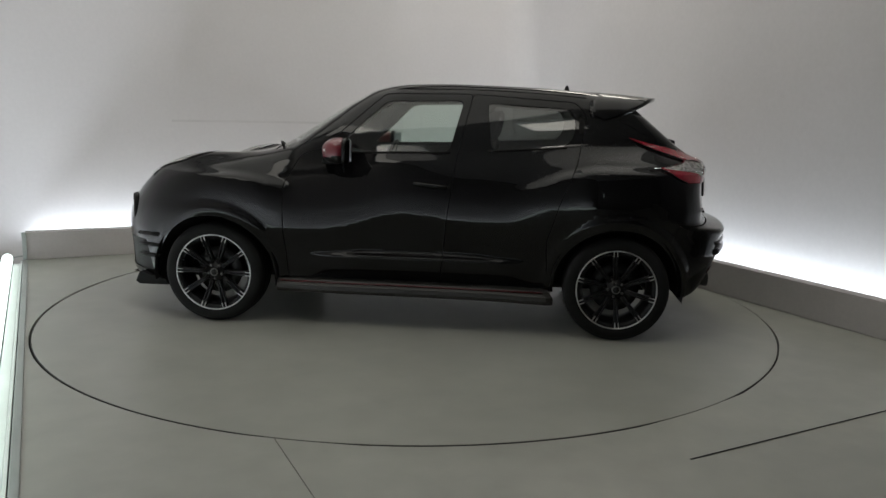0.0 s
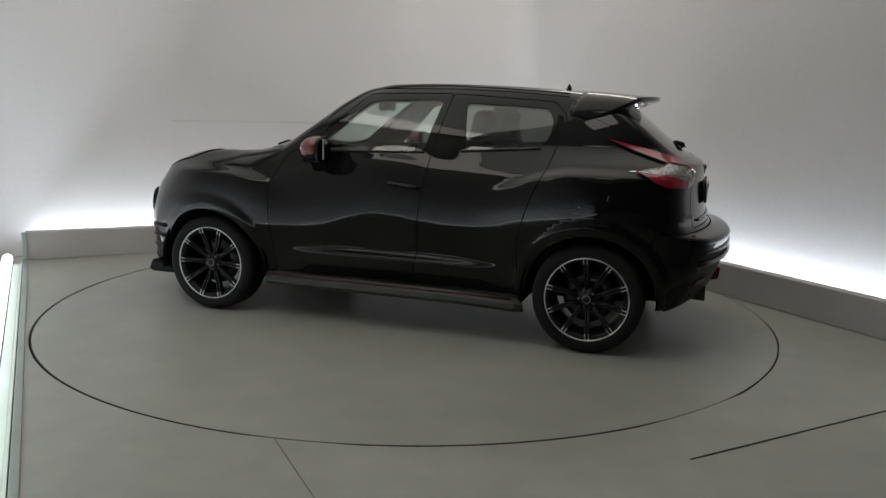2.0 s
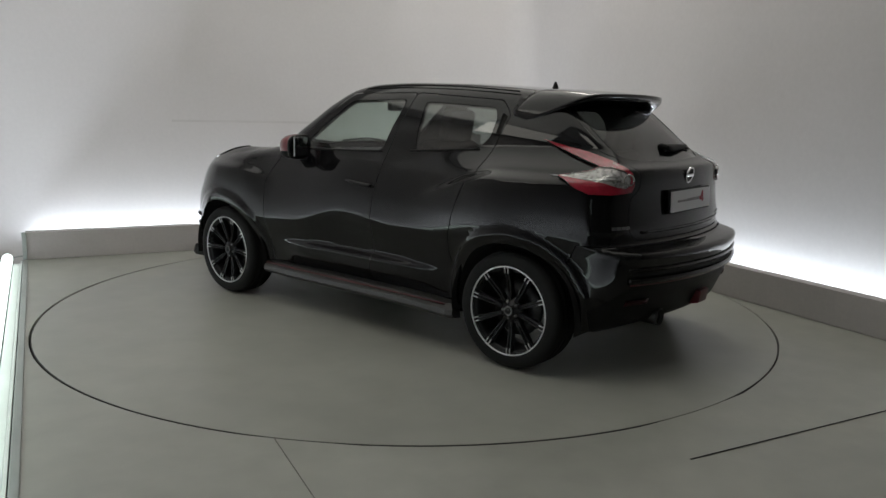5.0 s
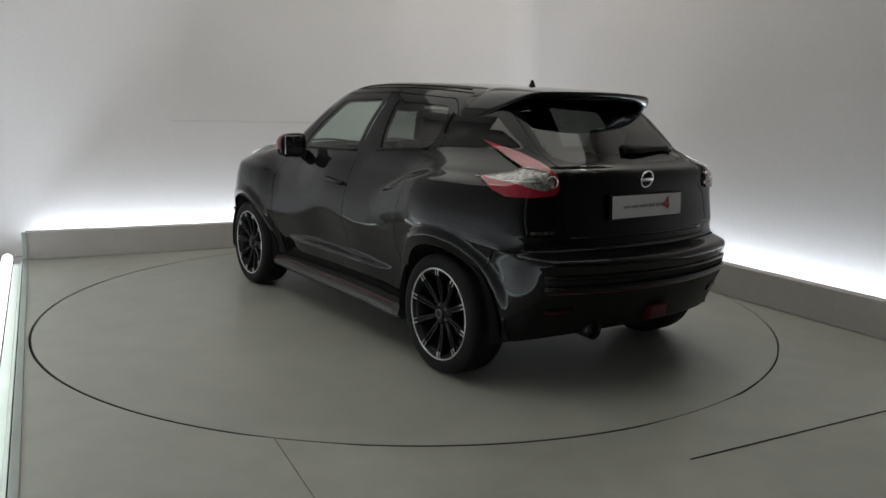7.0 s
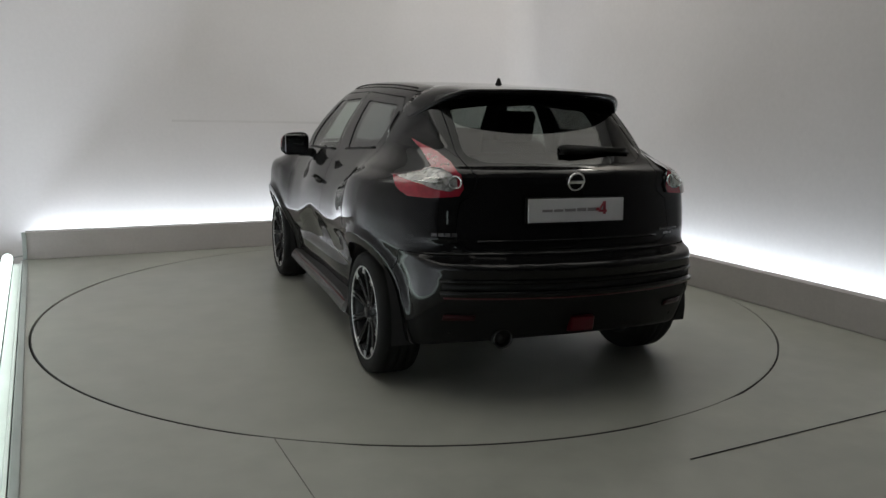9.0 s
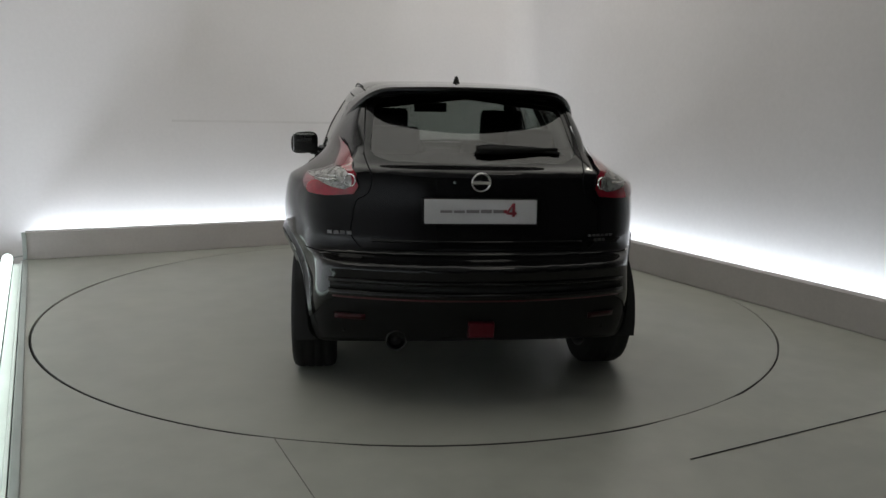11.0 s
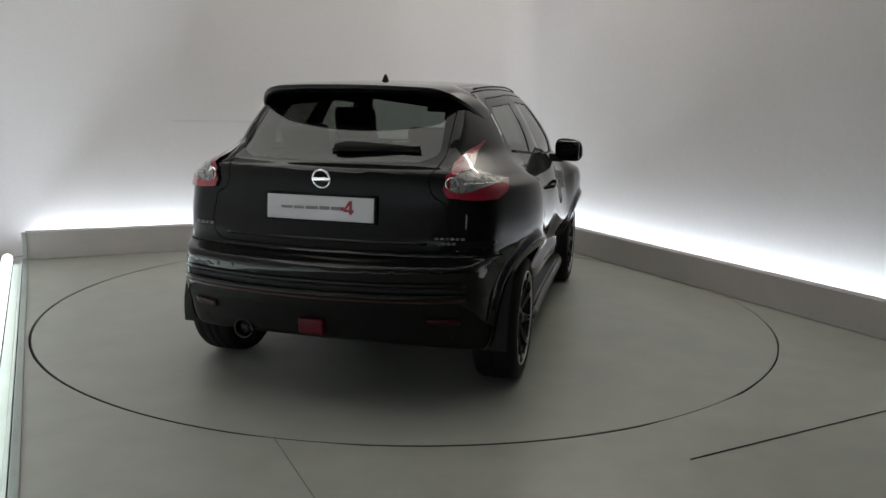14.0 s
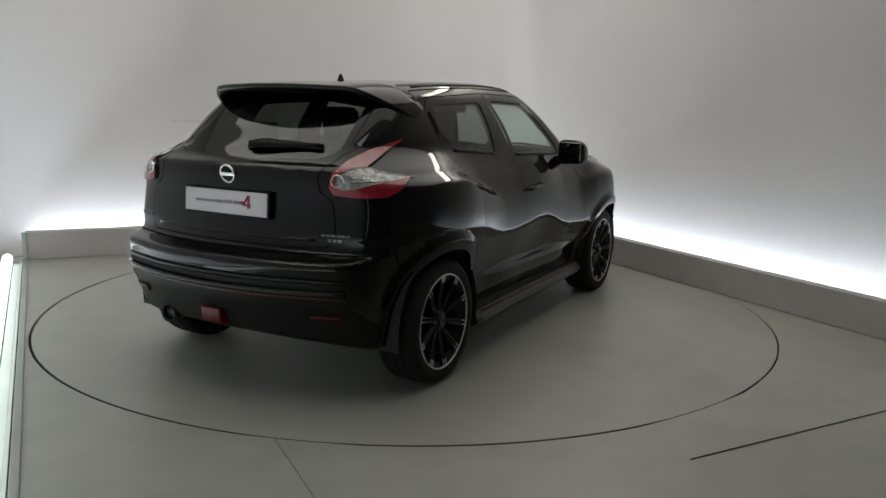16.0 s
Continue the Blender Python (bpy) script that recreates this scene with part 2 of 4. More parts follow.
floor_joint((1.143, -2.567), (2.60, -1.872))


def light_strip():
    """A long tube light in a pale housing beside the platform's edge."""
    top = tagged(new("light_strip"), "white tube light in a pale housing along the platform edge", "light")
    top.matrix_world = PLAT
    u = LEFT - 0.143
    part("housing", box(LEFT - 0.104, LEFT - 0.052, -6.5, BACK - 0.10, -0.40, -0.004, 0.004), M_WHITE, top, smooth=False)
    part("cover_edge", box(LEFT - 0.050, LEFT - 0.036, -6.5, BACK - 0.03, -0.40, 0.004, 0.002), M_WHITE, top, "thin white cover edge", smooth=False)
    part("stand", box(u - 0.02, u + 0.02, -6.4, BACK - 0.20, -0.40, 0.014, 0.003), M_WHITE, top, smooth=False)
    part("tube", tube([(u, -6.4, 0.055), (u, BACK - 0.17, 0.055)], 0.042, 20), M_TUBE, top, "glowing white tube")
    part("end_cap", lathe([(0.0, 0.012), (0.034, 0.010), (0.043, 0.0), (0.043, -0.03)], 24, "y"), M_WHITE, top, "white rounded end cap", pose(u, BACK - 0.15, 0.055))
    part("bracket", tube([(u + 0.03, BACK - 0.15, 0.050), (u + 0.07, BACK - 0.12, 0.056), (LEFT - 0.031, BACK - 0.10, 0.056)], 0.005), M_TRIM, top)
    for k in range(5):
        part("clip", box(u - 0.03, u + 0.03, -5.0 + k * 1.5, -4.97 + k * 1.5, -0.02, 0.020, 0.004), M_WHITE, top, smooth=False)


light_strip()


def back_strip(name_m, length):
    """A bare tube light on a rail, down in the trough behind a low wall."""
    top = tagged(new("trough_light"), "bare white tube light in the trough behind the low wall", "light", "trough lights")
    top.matrix_world = PLAT @ name_m
    part("rail", box(-length / 2, length / 2, -0.03, 0.03, -0.40, -0.05, 0.004), M_WHITE, top, smooth=False)
    part("tube", tube([(-length / 2 + 0.05, 0, -0.02), (length / 2 - 0.05, 0, -0.02)], 0.03, 14), M_TUBE, top, "glowing white tube")


back_strip(pose(0.18, CYC_B - 0.13, 0), 5.1)
back_strip(pose(CYC_R - 0.13, -0.6, 0, 0, 0, 90), 6.2)


def ceiling_panel(where, sx, sy, tilt=0):
    top = tagged(new("ceiling_light"), "flat white light panel on the studio ceiling, out of view", "light", "ceiling lights")
    top.matrix_world = PLAT @ pose(*where, 0, tilt, 0)
    if tilt:
        for y in (-sy / 2 + 0.1, sy / 2 - 0.1):
            part("hanger", tube([(-0.10, y, 0.08), (-0.15, y, 0.21)], 0.008), M_WHITE, top)
    part("frame", box(-sx / 2 - 0.04, sx / 2 + 0.04, -sy / 2 - 0.04, sy / 2 + 0.04, 0.03, 0.10, 0.01), M_WHITE, top, smooth=False)
    part("diffuser", box(-sx / 2, sx / 2, -sy / 2, sy / 2, 0.012, 0.03), M_PANEL, top, smooth=False)


ceiling_panel((0.0, 0.0, CEIL - 0.10), 5.2, 4.6)
ceiling_panel((-0.05, -2.9, CEIL - 0.10), 0.8, 0.55)
# Tilted to match the left lamp's added lean towards the right low wall.
ceiling_panel((-2.71, -1.3, CEIL - 0.288), 0.5, 2.2, -40)
# Invented panel body for the added right wall fill.
ceiling_panel((2.75, 1.2, CEIL - 0.10), 0.3, 2.0)


def ceiling_spot(where, target):
    """A small can light on a bracket under the ceiling, turned to the wall."""
    top = tagged(new("spotlight"), "small white can spotlight under the studio ceiling", "light", "ceiling spotlights")
    top.matrix_world = PLAT @ pose(*where)
    part("bracket", box(-0.02, 0.02, -0.02, 0.02, 0.02, CEIL - where[2] - 0.002, 0.004), M_WHITE, top, smooth=False)
    aim = look((0, 0, 0), Vector(target) - Vector(where))
    part("can", lathe([(0.03, 0.20), (0.075, 0.17), (0.08, 0.04), (0.074, 0.035), (0.068, 0.06), (0.0, 0.07)], 28, "z"), M_WHITE, top, "white metal can", aim)


for place in SPOTS:
    ceiling_spot(place[0], place[1])


def wall_tube():
    """An upright tube light on the dark wall opposite the backdrop."""
    top = tagged(new("wall_light"), "upright white tube light on the dark studio wall", "light")
    top.matrix_world = PLAT @ pose(-2.4, -7.44, 0)
    part("backplate", box(-0.06, 0.06, -0.06, -0.035, 1.15, 1.85, 0.006), M_WHITE, top, smooth=False)
    part("tube", tube([(0, 0, 1.2), (0, 0, 1.8)], 0.03, 14), M_TUBE, top, "glowing white tube")


wall_tube()

# ---- the turntable ----
table = tagged(new("turntable"), "grey painted round turntable flush with the floor", "turntable")
part("deck", lathe([(R_DISC - 0.0302, -0.05), (R_DISC - 0.0302, 0.0)], 160, "z"), M_DISC, table, smooth=False)
part("edge_ring", lathe([(R_DISC - 0.030, -0.09), (R_DISC, -0.09), (R_DISC, -0.001), (R_DISC - 0.001, 0.0), (R_DISC - 0.030, 0.0)], 160, "z", True), M_DISC, table, smooth=False)
# Added black ring: hides the deck's lit side so the gap reads as shaded.
part("gap_shade_ring", lathe([(R_DISC + 0.0002, -0.09), (R_DISC + 0.003, -0.09), (R_DISC + 0.005, -0.003), (R_DISC + 0.0002, -0.002)], 160, "z", True), M_GAP, table, "black ring that puts shade into the turntable gap", smooth=False)


def gap_dust(a0, a1, inner):
    """Packed dirt that fills the outer part of the gap round the turntable."""
    bm = bmesh.new()
    n, cols = max(4, int((a1 - a0) / 2)), []
    for k in range(n + 1):
        w = radians(a0 + (a1 - a0) * k / n)
        fade = min(1.0, 4.0 * min(k, n - k) / n)
        r0, r1 = R_DISC + 0.0165 - (0.0165 - inner) * fade, R_DISC + 0.0168
        cols.append([bm.verts.new((r * math.cos(w), r * math.sin(w), z)) for r, z in ((r0, -0.0012), (r1, -0.0012), (r1, -0.05), (r0, -0.05))])
    for a, b in zip(cols, cols[1:]):
        for k in range(4):
            bm.faces.new((a[k], a[(k + 1) % 4], b[(k + 1) % 4], b[k]))
    return setting("gap_dust", bm, M_FLOOR, "grey dirt packed in the gap round the turntable", "joint", Matrix())


gap_dust(-108, -94, 0.008)
gap_dust(-66, -46, 0.004)
gap_dust(-49, -17, 0.010)
gap_dust(-22, 40, 0.006)
gap_dust(60, 152, 0.012)


# ---- the car: a smooth body form, cut into its panels ----
def curve(xs, ys):
    """A smooth curve through knots, with no overshoot."""
    xs, ys = np.array(xs, float), np.array(ys, float)
    h, d = np.diff(xs), np.diff(ys) / np.diff(xs)
    m = np.zeros(len(xs))
    m[0], m[-1] = d[0], d[-1]
    for i in range(1, len(xs) - 1):
        if d[i - 1] * d[i] > 0:
            w1, w2 = 2 * h[i] + h[i - 1], h[i] + 2 * h[i - 1]
            m[i] = (w1 + w2) / (w1 / d[i - 1] + w2 / d[i])

    def f(x):
        x = np.clip(x, xs[0], xs[-1])
        i = np.clip(np.searchsorted(xs, x) - 1, 0, len(xs) - 2)
        t = (x - xs[i]) / h[i]
        return ((1 + 2 * t) * (1 - t) ** 2 * ys[i] + t * (1 - t) ** 2 * h[i] * m[i] + t * t * (3 - 2 * t) * ys[i + 1] + t * t * (t - 1) * h[i] * m[i + 1])
    return f


def smax(a, b, k):
    return np.maximum(a, b) + np.maximum(k - np.abs(a - b), 0) ** 2 / (4 * k)


TOP = curve([-2.3, -1.6, -1.3, -1.0, -0.6, -0.2, 0.1, 0.3, 0.5, 0.8, 1.0, 1.08, 1.3, 1.6, 1.85, 2.0, 2.12, 2.3],
            [1.37, 1.455, 1.49, 1.522, 1.545, 1.553, 1.545, 1.515, 1.43, 1.245, 1.118, 1.088, 1.045, 0.978, 0.892, 0.80, 0.69, 0.4])
TAIL = curve([0.1, 0.2, 0.30, 0.42, 0.50, 0.60, 0.668, 0.688, 0.708, 0.725, 0.80, 0.95, 1.05, 1.09, 1.125, 1.16, 1.30, 1.45, 1.6],
             [1.75, 1.84, 1.92, 1.975, 2.005, 2.022, 2.034, 2.018, 1.925, 1.895, 1.872, 1.852, 1.850, 1.838, 1.768, 1.715, 1.54, 1.36, 1.17])
NOSE = curve([0.1, 0.2, 0.28, 0.41, 0.56, 0.69, 0.80, 0.95, 1.2], [1.93, 2.0, 2.07, 2.08, 2.09, 2.07, 2.02, 1.97, 1.97])
SIDE = curve([-0.6, -0.48, -0.40, -0.28, -0.20, -0.08, 0.0, 0.1, 0.2, 0.3, 0.38, 0.44, 0.54, 0.74, 0.82, 0.95],
             [-0.13, -0.105, -0.088, -0.076, -0.062, -0.024, 0.0, -0.004, -0.020, -0.050, -0.088, -0.112, -0.148, -0.262, -0.318, -0.42])
CREST = curve([-2.2, -1.6, -1.2, -0.8, -0.4, 0.05, 0.5, 0.85, 1.25, 1.7, 2.2], [0.74, 0.75, 0.77, 0.70, 0.70, 0.745, 0.64, 0.62, 0.74, 0.74, 0.72])


SHELF_R = curve([-2.2, -1.5, -1.15, -0.95, -0.8, -0.6], [1.035, 1.045, 1.050, 1.020, 0.965, 0.90])
SHELF_F = curve([0.7, 0.9, 1.1, 1.4, 1.8], [0.88, 0.92, 0.955, 0.965, 0.90])
HUB_Z, WHEEL_R = 0.315, 0.322


def soft(t):
    t = np.clip(t, 0, 1)
    return t * t * (3 - 2 * t)


def body_form(x, y, z):
    """Negative inside the car's body, zero on its skin."""
    y = np.abs(y)
    up = np.clip((z - 1.05) / 0.15, 0, 1)
    up = up * up * (3 - 2 * up)
    crest = CREST(x) * (1 - up) + 0.70 * up
    tuck = SIDE(z - crest)
    ends = soft((np.abs(x) - 0.85) / 0.30)
    w = 0.876 + np.where(z < crest, tuck * (1 - 0.45 * ends), tuck)
    w = w - 0.05 * np.clip((x - 1.4) / 0.7, 0, None) ** 2 - (0.175 - 0.095 * soft((0.80 - z) / 0.35)) * np.clip((-1.05 - x) / 0.8, 0, None) ** 2
    w = w - up * 0.075 * np.clip((-0.3 - x) / 1.0, 0, None) ** 1.6
    w = w + 0.045 * np.exp(-((x - 1.265) / 0.40) ** 2 - ((z - 0.70) / 0.26) ** 2)
    w = w + 0.062 * np.exp(-((x + 1.22) / 0.42) ** 2 - ((z - 0.78) / 0.24) ** 2)
    shelf_r, shelf_f = SHELF_R(x), SHELF_F(x)
    w = w + 0.052 * soft((-0.52 - x) / 0.60) * soft((x + 2.0) / 0.65) * soft((shelf_r + 0.028 - z) / 0.056) * np.exp(-(np.clip(shelf_r - z, 0, None) / 0.17) ** 2)
    w = w + 0.045 * soft((x - 0.72) / 0.30) * soft((1.75 - x) / 0.25) * soft((shelf_f + 0.028 - z) / 0.056) * np.exp(-(np.clip(shelf_f - z, 0, None) / 0.16) ** 2)
    for cx in (1.265, -1.265):
        d = np.sqrt((x - cx) ** 2 + (z - HUB_Z) ** 2)
        w = w + 0.020 * soft((0.475 - d) / 0.050) * soft((z - 0.22) / 0.1)
    w = w + 0.046 * soft((0.495 - z - 0.02 * x * x) / 0.045) * soft((z - 0.30) / 0.10) * np.exp(-((x + 0.02) / 0.62) ** 6)
    bend = 0.34 * np.clip((x + 0.3) / 0.8, 0, 1)
    hood = np.clip((x - 0.8) / 0.3, 0, 1)
    top = TOP(x + bend * y * y * (1 - hood)) - (0.055 + 0.03 * hood) * y * y
    top = top + 0.075 * np.exp(-((y - 0.64) / 0.13) ** 2 - ((x - 1.45) / 0.36) ** 2)
    top = top + 0.012 * np.exp(-((y - 0.36) / 0.10) ** 2) * np.clip((x - 0.9) / 0.3, 0, 1)
    low = np.clip((0.80 - z) / 0.15, 0, 1)
    tail = -x - (TAIL(z) - (0.19 + 0.09 * low) * y * y - 0.10 * y ** 6)
    nose = x - (NOSE(z) - 0.22 * y * y - 0.55 * y ** 4)
    base = (0.215 + 0.10 * np.clip((-1.55 - x) / 0.4, 0, 1)) - z
    f = smax(y - w, (z - top) * 0.85, 0.085)
    f = smax(f, tail * 0.8, 0.07)
    f = smax(f, nose * 0.9, 0.10)
    return smax(f, base, 0.03)


def slope(p):
    e, g = 1e-4, np.zeros_like(p)
    for a in range(3):
        q, r = p.copy(), p.copy()
        q[:, a] += e
        r[:, a] -= e
        g[:, a] = (body_form(*q.T) - body_form(*r.T)) / (2 * e)
    return g


def skin(h=0.021):
    """The left half of the body's skin: a net of even cells, drawn onto the form."""
    xs, ys, zs = np.arange(-2.2, 2.3, h), np.arange(-h / 2, 1.05, h), np.arange(0.12, 1.66, h)
    g = body_form(*np.meshgrid(xs, ys, zs, indexing="ij"))
    s = g < 0
    nx, ny, nz = (n - 1 for n in g.shape)
    acc, cnt = np.zeros((nx, ny, nz, 3)), np.zeros((nx, ny, nz))
    for d in range(3):
        for a in (0, 1):
            for b in (0, 1):
                o = [0, 0, 0]
                e1, e2 = [k for k in range(3) if k != d]
                o[e1], o[e2] = a, b
                o2 = list(o)
                o2[d] = 1
                A = g[o[0]:o[0] + nx, o[1]:o[1] + ny, o[2]:o[2] + nz]
                B = g[o2[0]:o2[0] + nx, o2[1]:o2[1] + ny, o2[2]:o2[2] + nz]
                hit = (A < 0) != (B < 0)
                t = np.where(hit, A / np.where(hit, A - B, 1), 0)
                q = np.zeros((nx, ny, nz, 3))
                q[..., 0], q[..., 1], q[..., 2] = o
                q[..., d] = t
                acc += np.where(hit[..., None], q, 0)
                cnt += hit
    live = cnt > 0
    idx = -np.ones((nx, ny, nz), int)
    idx[live] = np.arange(live.sum())
    cell = np.argwhere(live)
    p = (cell + acc[live] / cnt[live][:, None]) * h + np.array([xs[0], ys[0], zs[0]])
    mid = cell[:, 1] == 0
    for _ in range(8):
        p[mid, 1] = 0
        n = slope(p)
        n[mid, 1] = 0
        p -= (body_form(*p.T) / np.maximum((n * n).sum(1), 0.05))[:, None] * n
    quads = []
    for d in range(3):
        e1, e2 = (d + 1) % 3, (d + 2) % 3
        sl = [slice(None)] * 3
        A, B = list(sl), list(sl)
        A[d], B[d] = slice(0, -1), slice(1, None)
        flips = np.argwhere(s[tuple(A)] != s[tuple(B)])
        for c in flips:
            if c[e1] == 0 or c[e2] == 0 or c[e1] >= idx.shape[e1] or c[e2] >= idx.shape[e2]:
                continue
            q = []
            for a, b in ((0, 0), (1, 0), (1, 1), (0, 1)):
                k = c.copy()
                k[e1] -= a
                k[e2] -= b
                q.append(idx[tuple(k)])
            if min(q) < 0:
                continue
            quads.append(q if s[tuple(c)] else q[::-1])
    return p, quads


def inside(poly, a, b):
    r = np.zeros(len(a), bool)
    for (x0, y0), (x1, y1) in zip(poly, poly[1:] + poly[:1]):
        c = (y0 > b) != (y1 > b)
        r ^= c & (a < (x1 - x0) * (b - y0) / ((y1 - y0) or 1e-9) + x0)
    return r


def grow(poly, d):
    """The outline moved outwards by d."""
    n, out = len(poly), []
    area2 = sum(poly[i][0] * poly[(i + 1) % n][1] - poly[(i + 1) % n][0] * poly[i][1] for i in range(n))
    s = 1 if area2 > 0 else -1
    for i in range(n):
        p, q, r = (Vector(poly[(i + k) % n]) for k in (-1, 0, 1))
        a, b = (q - p).normalized(), (r - q).normalized()
        na, nb = Vector((a.y, -a.x)) * s, Vector((b.y, -b.x)) * s
        m = (na + nb)
        m = m / max(0.35, m.length_squared / 2)
        out.append(tuple(q + m * d))
    return out


def ring_of(cx, cz, r, n=36):
    return [(cx + r * math.cos(2 * math.pi * k / n), cz + r * math.sin(2 * math.pi * k / n)) for k in range(n)]


def rounded(poly, r, n=4):
    """Rounds the corners of an outline."""
    out = []
    k = len(poly)
    for i in range(k):
        p, q, s = (Vector(poly[(i + j) % k]) for j in (-1, 0, 1))
        d = min(r, (p - q).length * 0.45, (s - q).length * 0.45)
        a, b = q + (p - q).normalized() * d, q + (s - q).normalized() * d
        for j in range(n + 1):
            t = j / n
            out.append(tuple((1 - t) ** 2 * a + 2 * t * (1 - t) * q + t * t * b))
    return out


GAP = 0.0025
F_WIN = rounded([(0.53, 1.105), (0.19, 1.425), (-0.29, 1.438), (-0.215, 1.125)], 0.04)
R_WIN = rounded([(-0.44, 1.425), (-0.945, 1.40), (-0.985, 1.33), (-0.975, 1.23), (-0.92, 1.172), (-0.475, 1.142)], 0.03)
F_DOOR = rounded([(0.80, 0.30), (0.815, 0.90), (0.72, 1.08), (0.58, 1.125), (0.21, 1.470), (-0.345, 1.478), (-0.265, 1.09), (-0.215, 0.70), (-0.175, 0.30)], 0.03)
R_DOOR = rounded([(-0.175, 0.30), (-0.215, 0.70), (-0.265, 1.09), (-0.345, 1.478), (-0.98, 1.440), (-1.06, 1.36), (-1.00, 1.08), (-0.90, 0.84), (-0.83, 0.60), (-0.845, 0.30)], 0.03)
HANDLE_R = rounded([(-1.005, 1.37), (-1.045, 1.35), (-1.035, 1.25), (-1.005, 1.25)], 0.012)
ARCH_F, ARCH_R = ring_of(1.265, HUB_Z, 0.382), ring_of(-1.265, HUB_Z, 0.382)
FLARE_F, FLARE_R = ring_of(1.265, HUB_Z, 0.436), ring_of(-1.265, HUB_Z, 0.436)
REAR_GLASS = rounded([(-0.1, 1.125), (0.43, 1.135), (0.505, 1.17), (0.475, 1.40), (-0.1, 1.47)], 0.03)
GATE = rounded([(-0.1, 0.735), (0.55, 0.735), (0.60, 0.80), (0.575, 0.96), (0.515, 0.985), (0.495, 1.06), (0.535, 1.16), (0.515, 1.425), (-0.1, 1.49)], 0.03)
LAMP = [(-0.31, 1.23), (-0.40, 1.203), (-0.50, 1.168), (-0.59, 1.127), (-0.66, 1.078), (-0.675, 1.02), (-0.655, 0.985), (-0.53, 0.974), (-0.42, 0.976),
        (-0.36, 1.003), (-0.320, 1.035), (-0.300, 1.053), (-0.373, 1.066), (-0.463, 1.084), (-0.507, 1.103), (-0.462, 1.128), (-0.42, 1.155), (-0.36, 1.198)]
LAMP_CLEAR = [(-0.312, 1.052), (-0.373, 1.066), (-0.463, 1.082), (-0.507, 1.101), (-0.56, 1.098), (-0.615, 1.084), (-0.645, 1.060), (-0.646, 1.022), (-0.615, 1.006),
              (-0.56, 1.014), (-0.49, 1.030), (-0.40, 1.040)]
QUARTER = rounded([(0.535, 1.15), (0.60, 1.25), (0.60, 1.40), (0.52, 1.41)], 0.02)
SCREEN = rounded([(-0.1, 1.105), (0.66, 1.10), (0.545, 1.465), (-0.1, 1.515)], 0.04)
HOOD = rounded([(1.03, -0.1), (0.93, 0.60), (1.30, 0.55), (1.75, 0.50), (1.93, 0.30), (1.97, -0.1)], 0.04)
POD = rounded([(1.28, 0.62), (1.50, 0.52), (1.72, 0.55), (1.76, 0.66), (1.52, 0.71)], 0.03)


class Skin:
    """The half skin with the cuts made so far, and the panel of each face."""

    def __init__(self):
        p, quads = skin()
        me = bpy.data.meshes.new("skin")
        me.from_pydata(p.tolist(), [], quads)
        self.bm = bmesh.new()
        self.bm.from_mesh(me)
        bpy.data.meshes.remove(me)
        self.tags = {}

    def cut(self, poly, axes, keep):
        a, b = axes
        for p, q in zip(poly, poly[1:] + poly[:1]):
            lo0, hi0 = min(p[0], q[0]) - 0.03, max(p[0], q[0]) + 0.03
            lo1, hi1 = min(p[1], q[1]) - 0.03, max(p[1], q[1]) + 0.03
            fs = []
            for f in self.bm.faces:
                c = f.verts[0].co
                if lo0 < c.dot(a) < hi0 and lo1 < c.dot(b) < hi1 and keep(c):
                    fs.append(f)
            if not fs:
                continue
            nrm, co = a * (q[1] - p[1]) + b * (p[0] - q[0]), a * p[0] + b * p[1]
            geom = list({e for f in fs for e in f.edges}) + list({v for f in fs for v in f.verts}) + fs
            bmesh.ops.bisect_plane(self.bm, geom=geom, plane_co=co, plane_no=nrm.normalized(), dist=0.0004)

    def pick(self, poly, axes, keep):
        fs = self.bm.faces[:]
        c = np.array([f.calc_center_median()[:] for f in fs])
        ok = inside(poly, c @ np.array(axes[0]), c @ np.array(axes[1]))
        return [f for f, o, k in zip(fs, ok, c) if o and keep(k)]

    def settle(self):
        """Tags live on a face layer, so that they outlast the cuts."""
        self.layer = self.bm.faces.layers.int.get("panel") or self.bm.faces.layers.int.new("panel")

    def mark(self, fs, n):
        for f in fs:
            f[self.layer] = n

    def panel(self, ns, shift=0.0):
        ns = ns if isinstance(ns, (tuple, list)) else (ns,)
        verts, faces, where = [], [], {}
        for f in self.bm.faces:
            if f[self.layer] in ns:
                ids = []
                for v in f.verts:
                    if v not in where:
                        where[v] = len(verts)
                        verts.append(v.co[:])
                    ids.append(where[v])
                faces.append(ids)
        p = np.array(verts).reshape(-1, 3)
        n = slope(p)
        n[p[:, 1] < 1e-4, 1] = 0
        n /= np.linalg.norm(n, axis=1)[:, None]
        p = p + n * shift
        return p, n, faces


def panel_mesh(name, data, side, material, parent, label="", flip=False):
    """side: 1 left, -1 right, 0 both halves as one."""
    p, n, faces = data
    V, N, Fs = [], [], []
    for s in ((1, -1) if side == 0 else (side,)):
        o = len(V)
        k = np.array([1, s, 1])
        V += (p * k).tolist()
        N += (n * k * (-1 if flip else 1)).tolist()
        Fs += [[o + i for i in (f if (s > 0) != flip else f[::-1])] for f in faces]
    me = bpy.data.meshes.new(name)
    me.from_pydata(V, [], Fs)
    me.polygons.foreach_set("use_smooth", [True] * len(Fs))
    me.materials.append(material)
    me.normals_split_custom_set_from_vertices(N)
    ob = new(name, me)
    ob.parent = parent
    if label:
        ob["label"] = label
    return ob


car = tagged(new("car"), "glossy black small crossover car with red mirrors and black alloy wheels", "car")

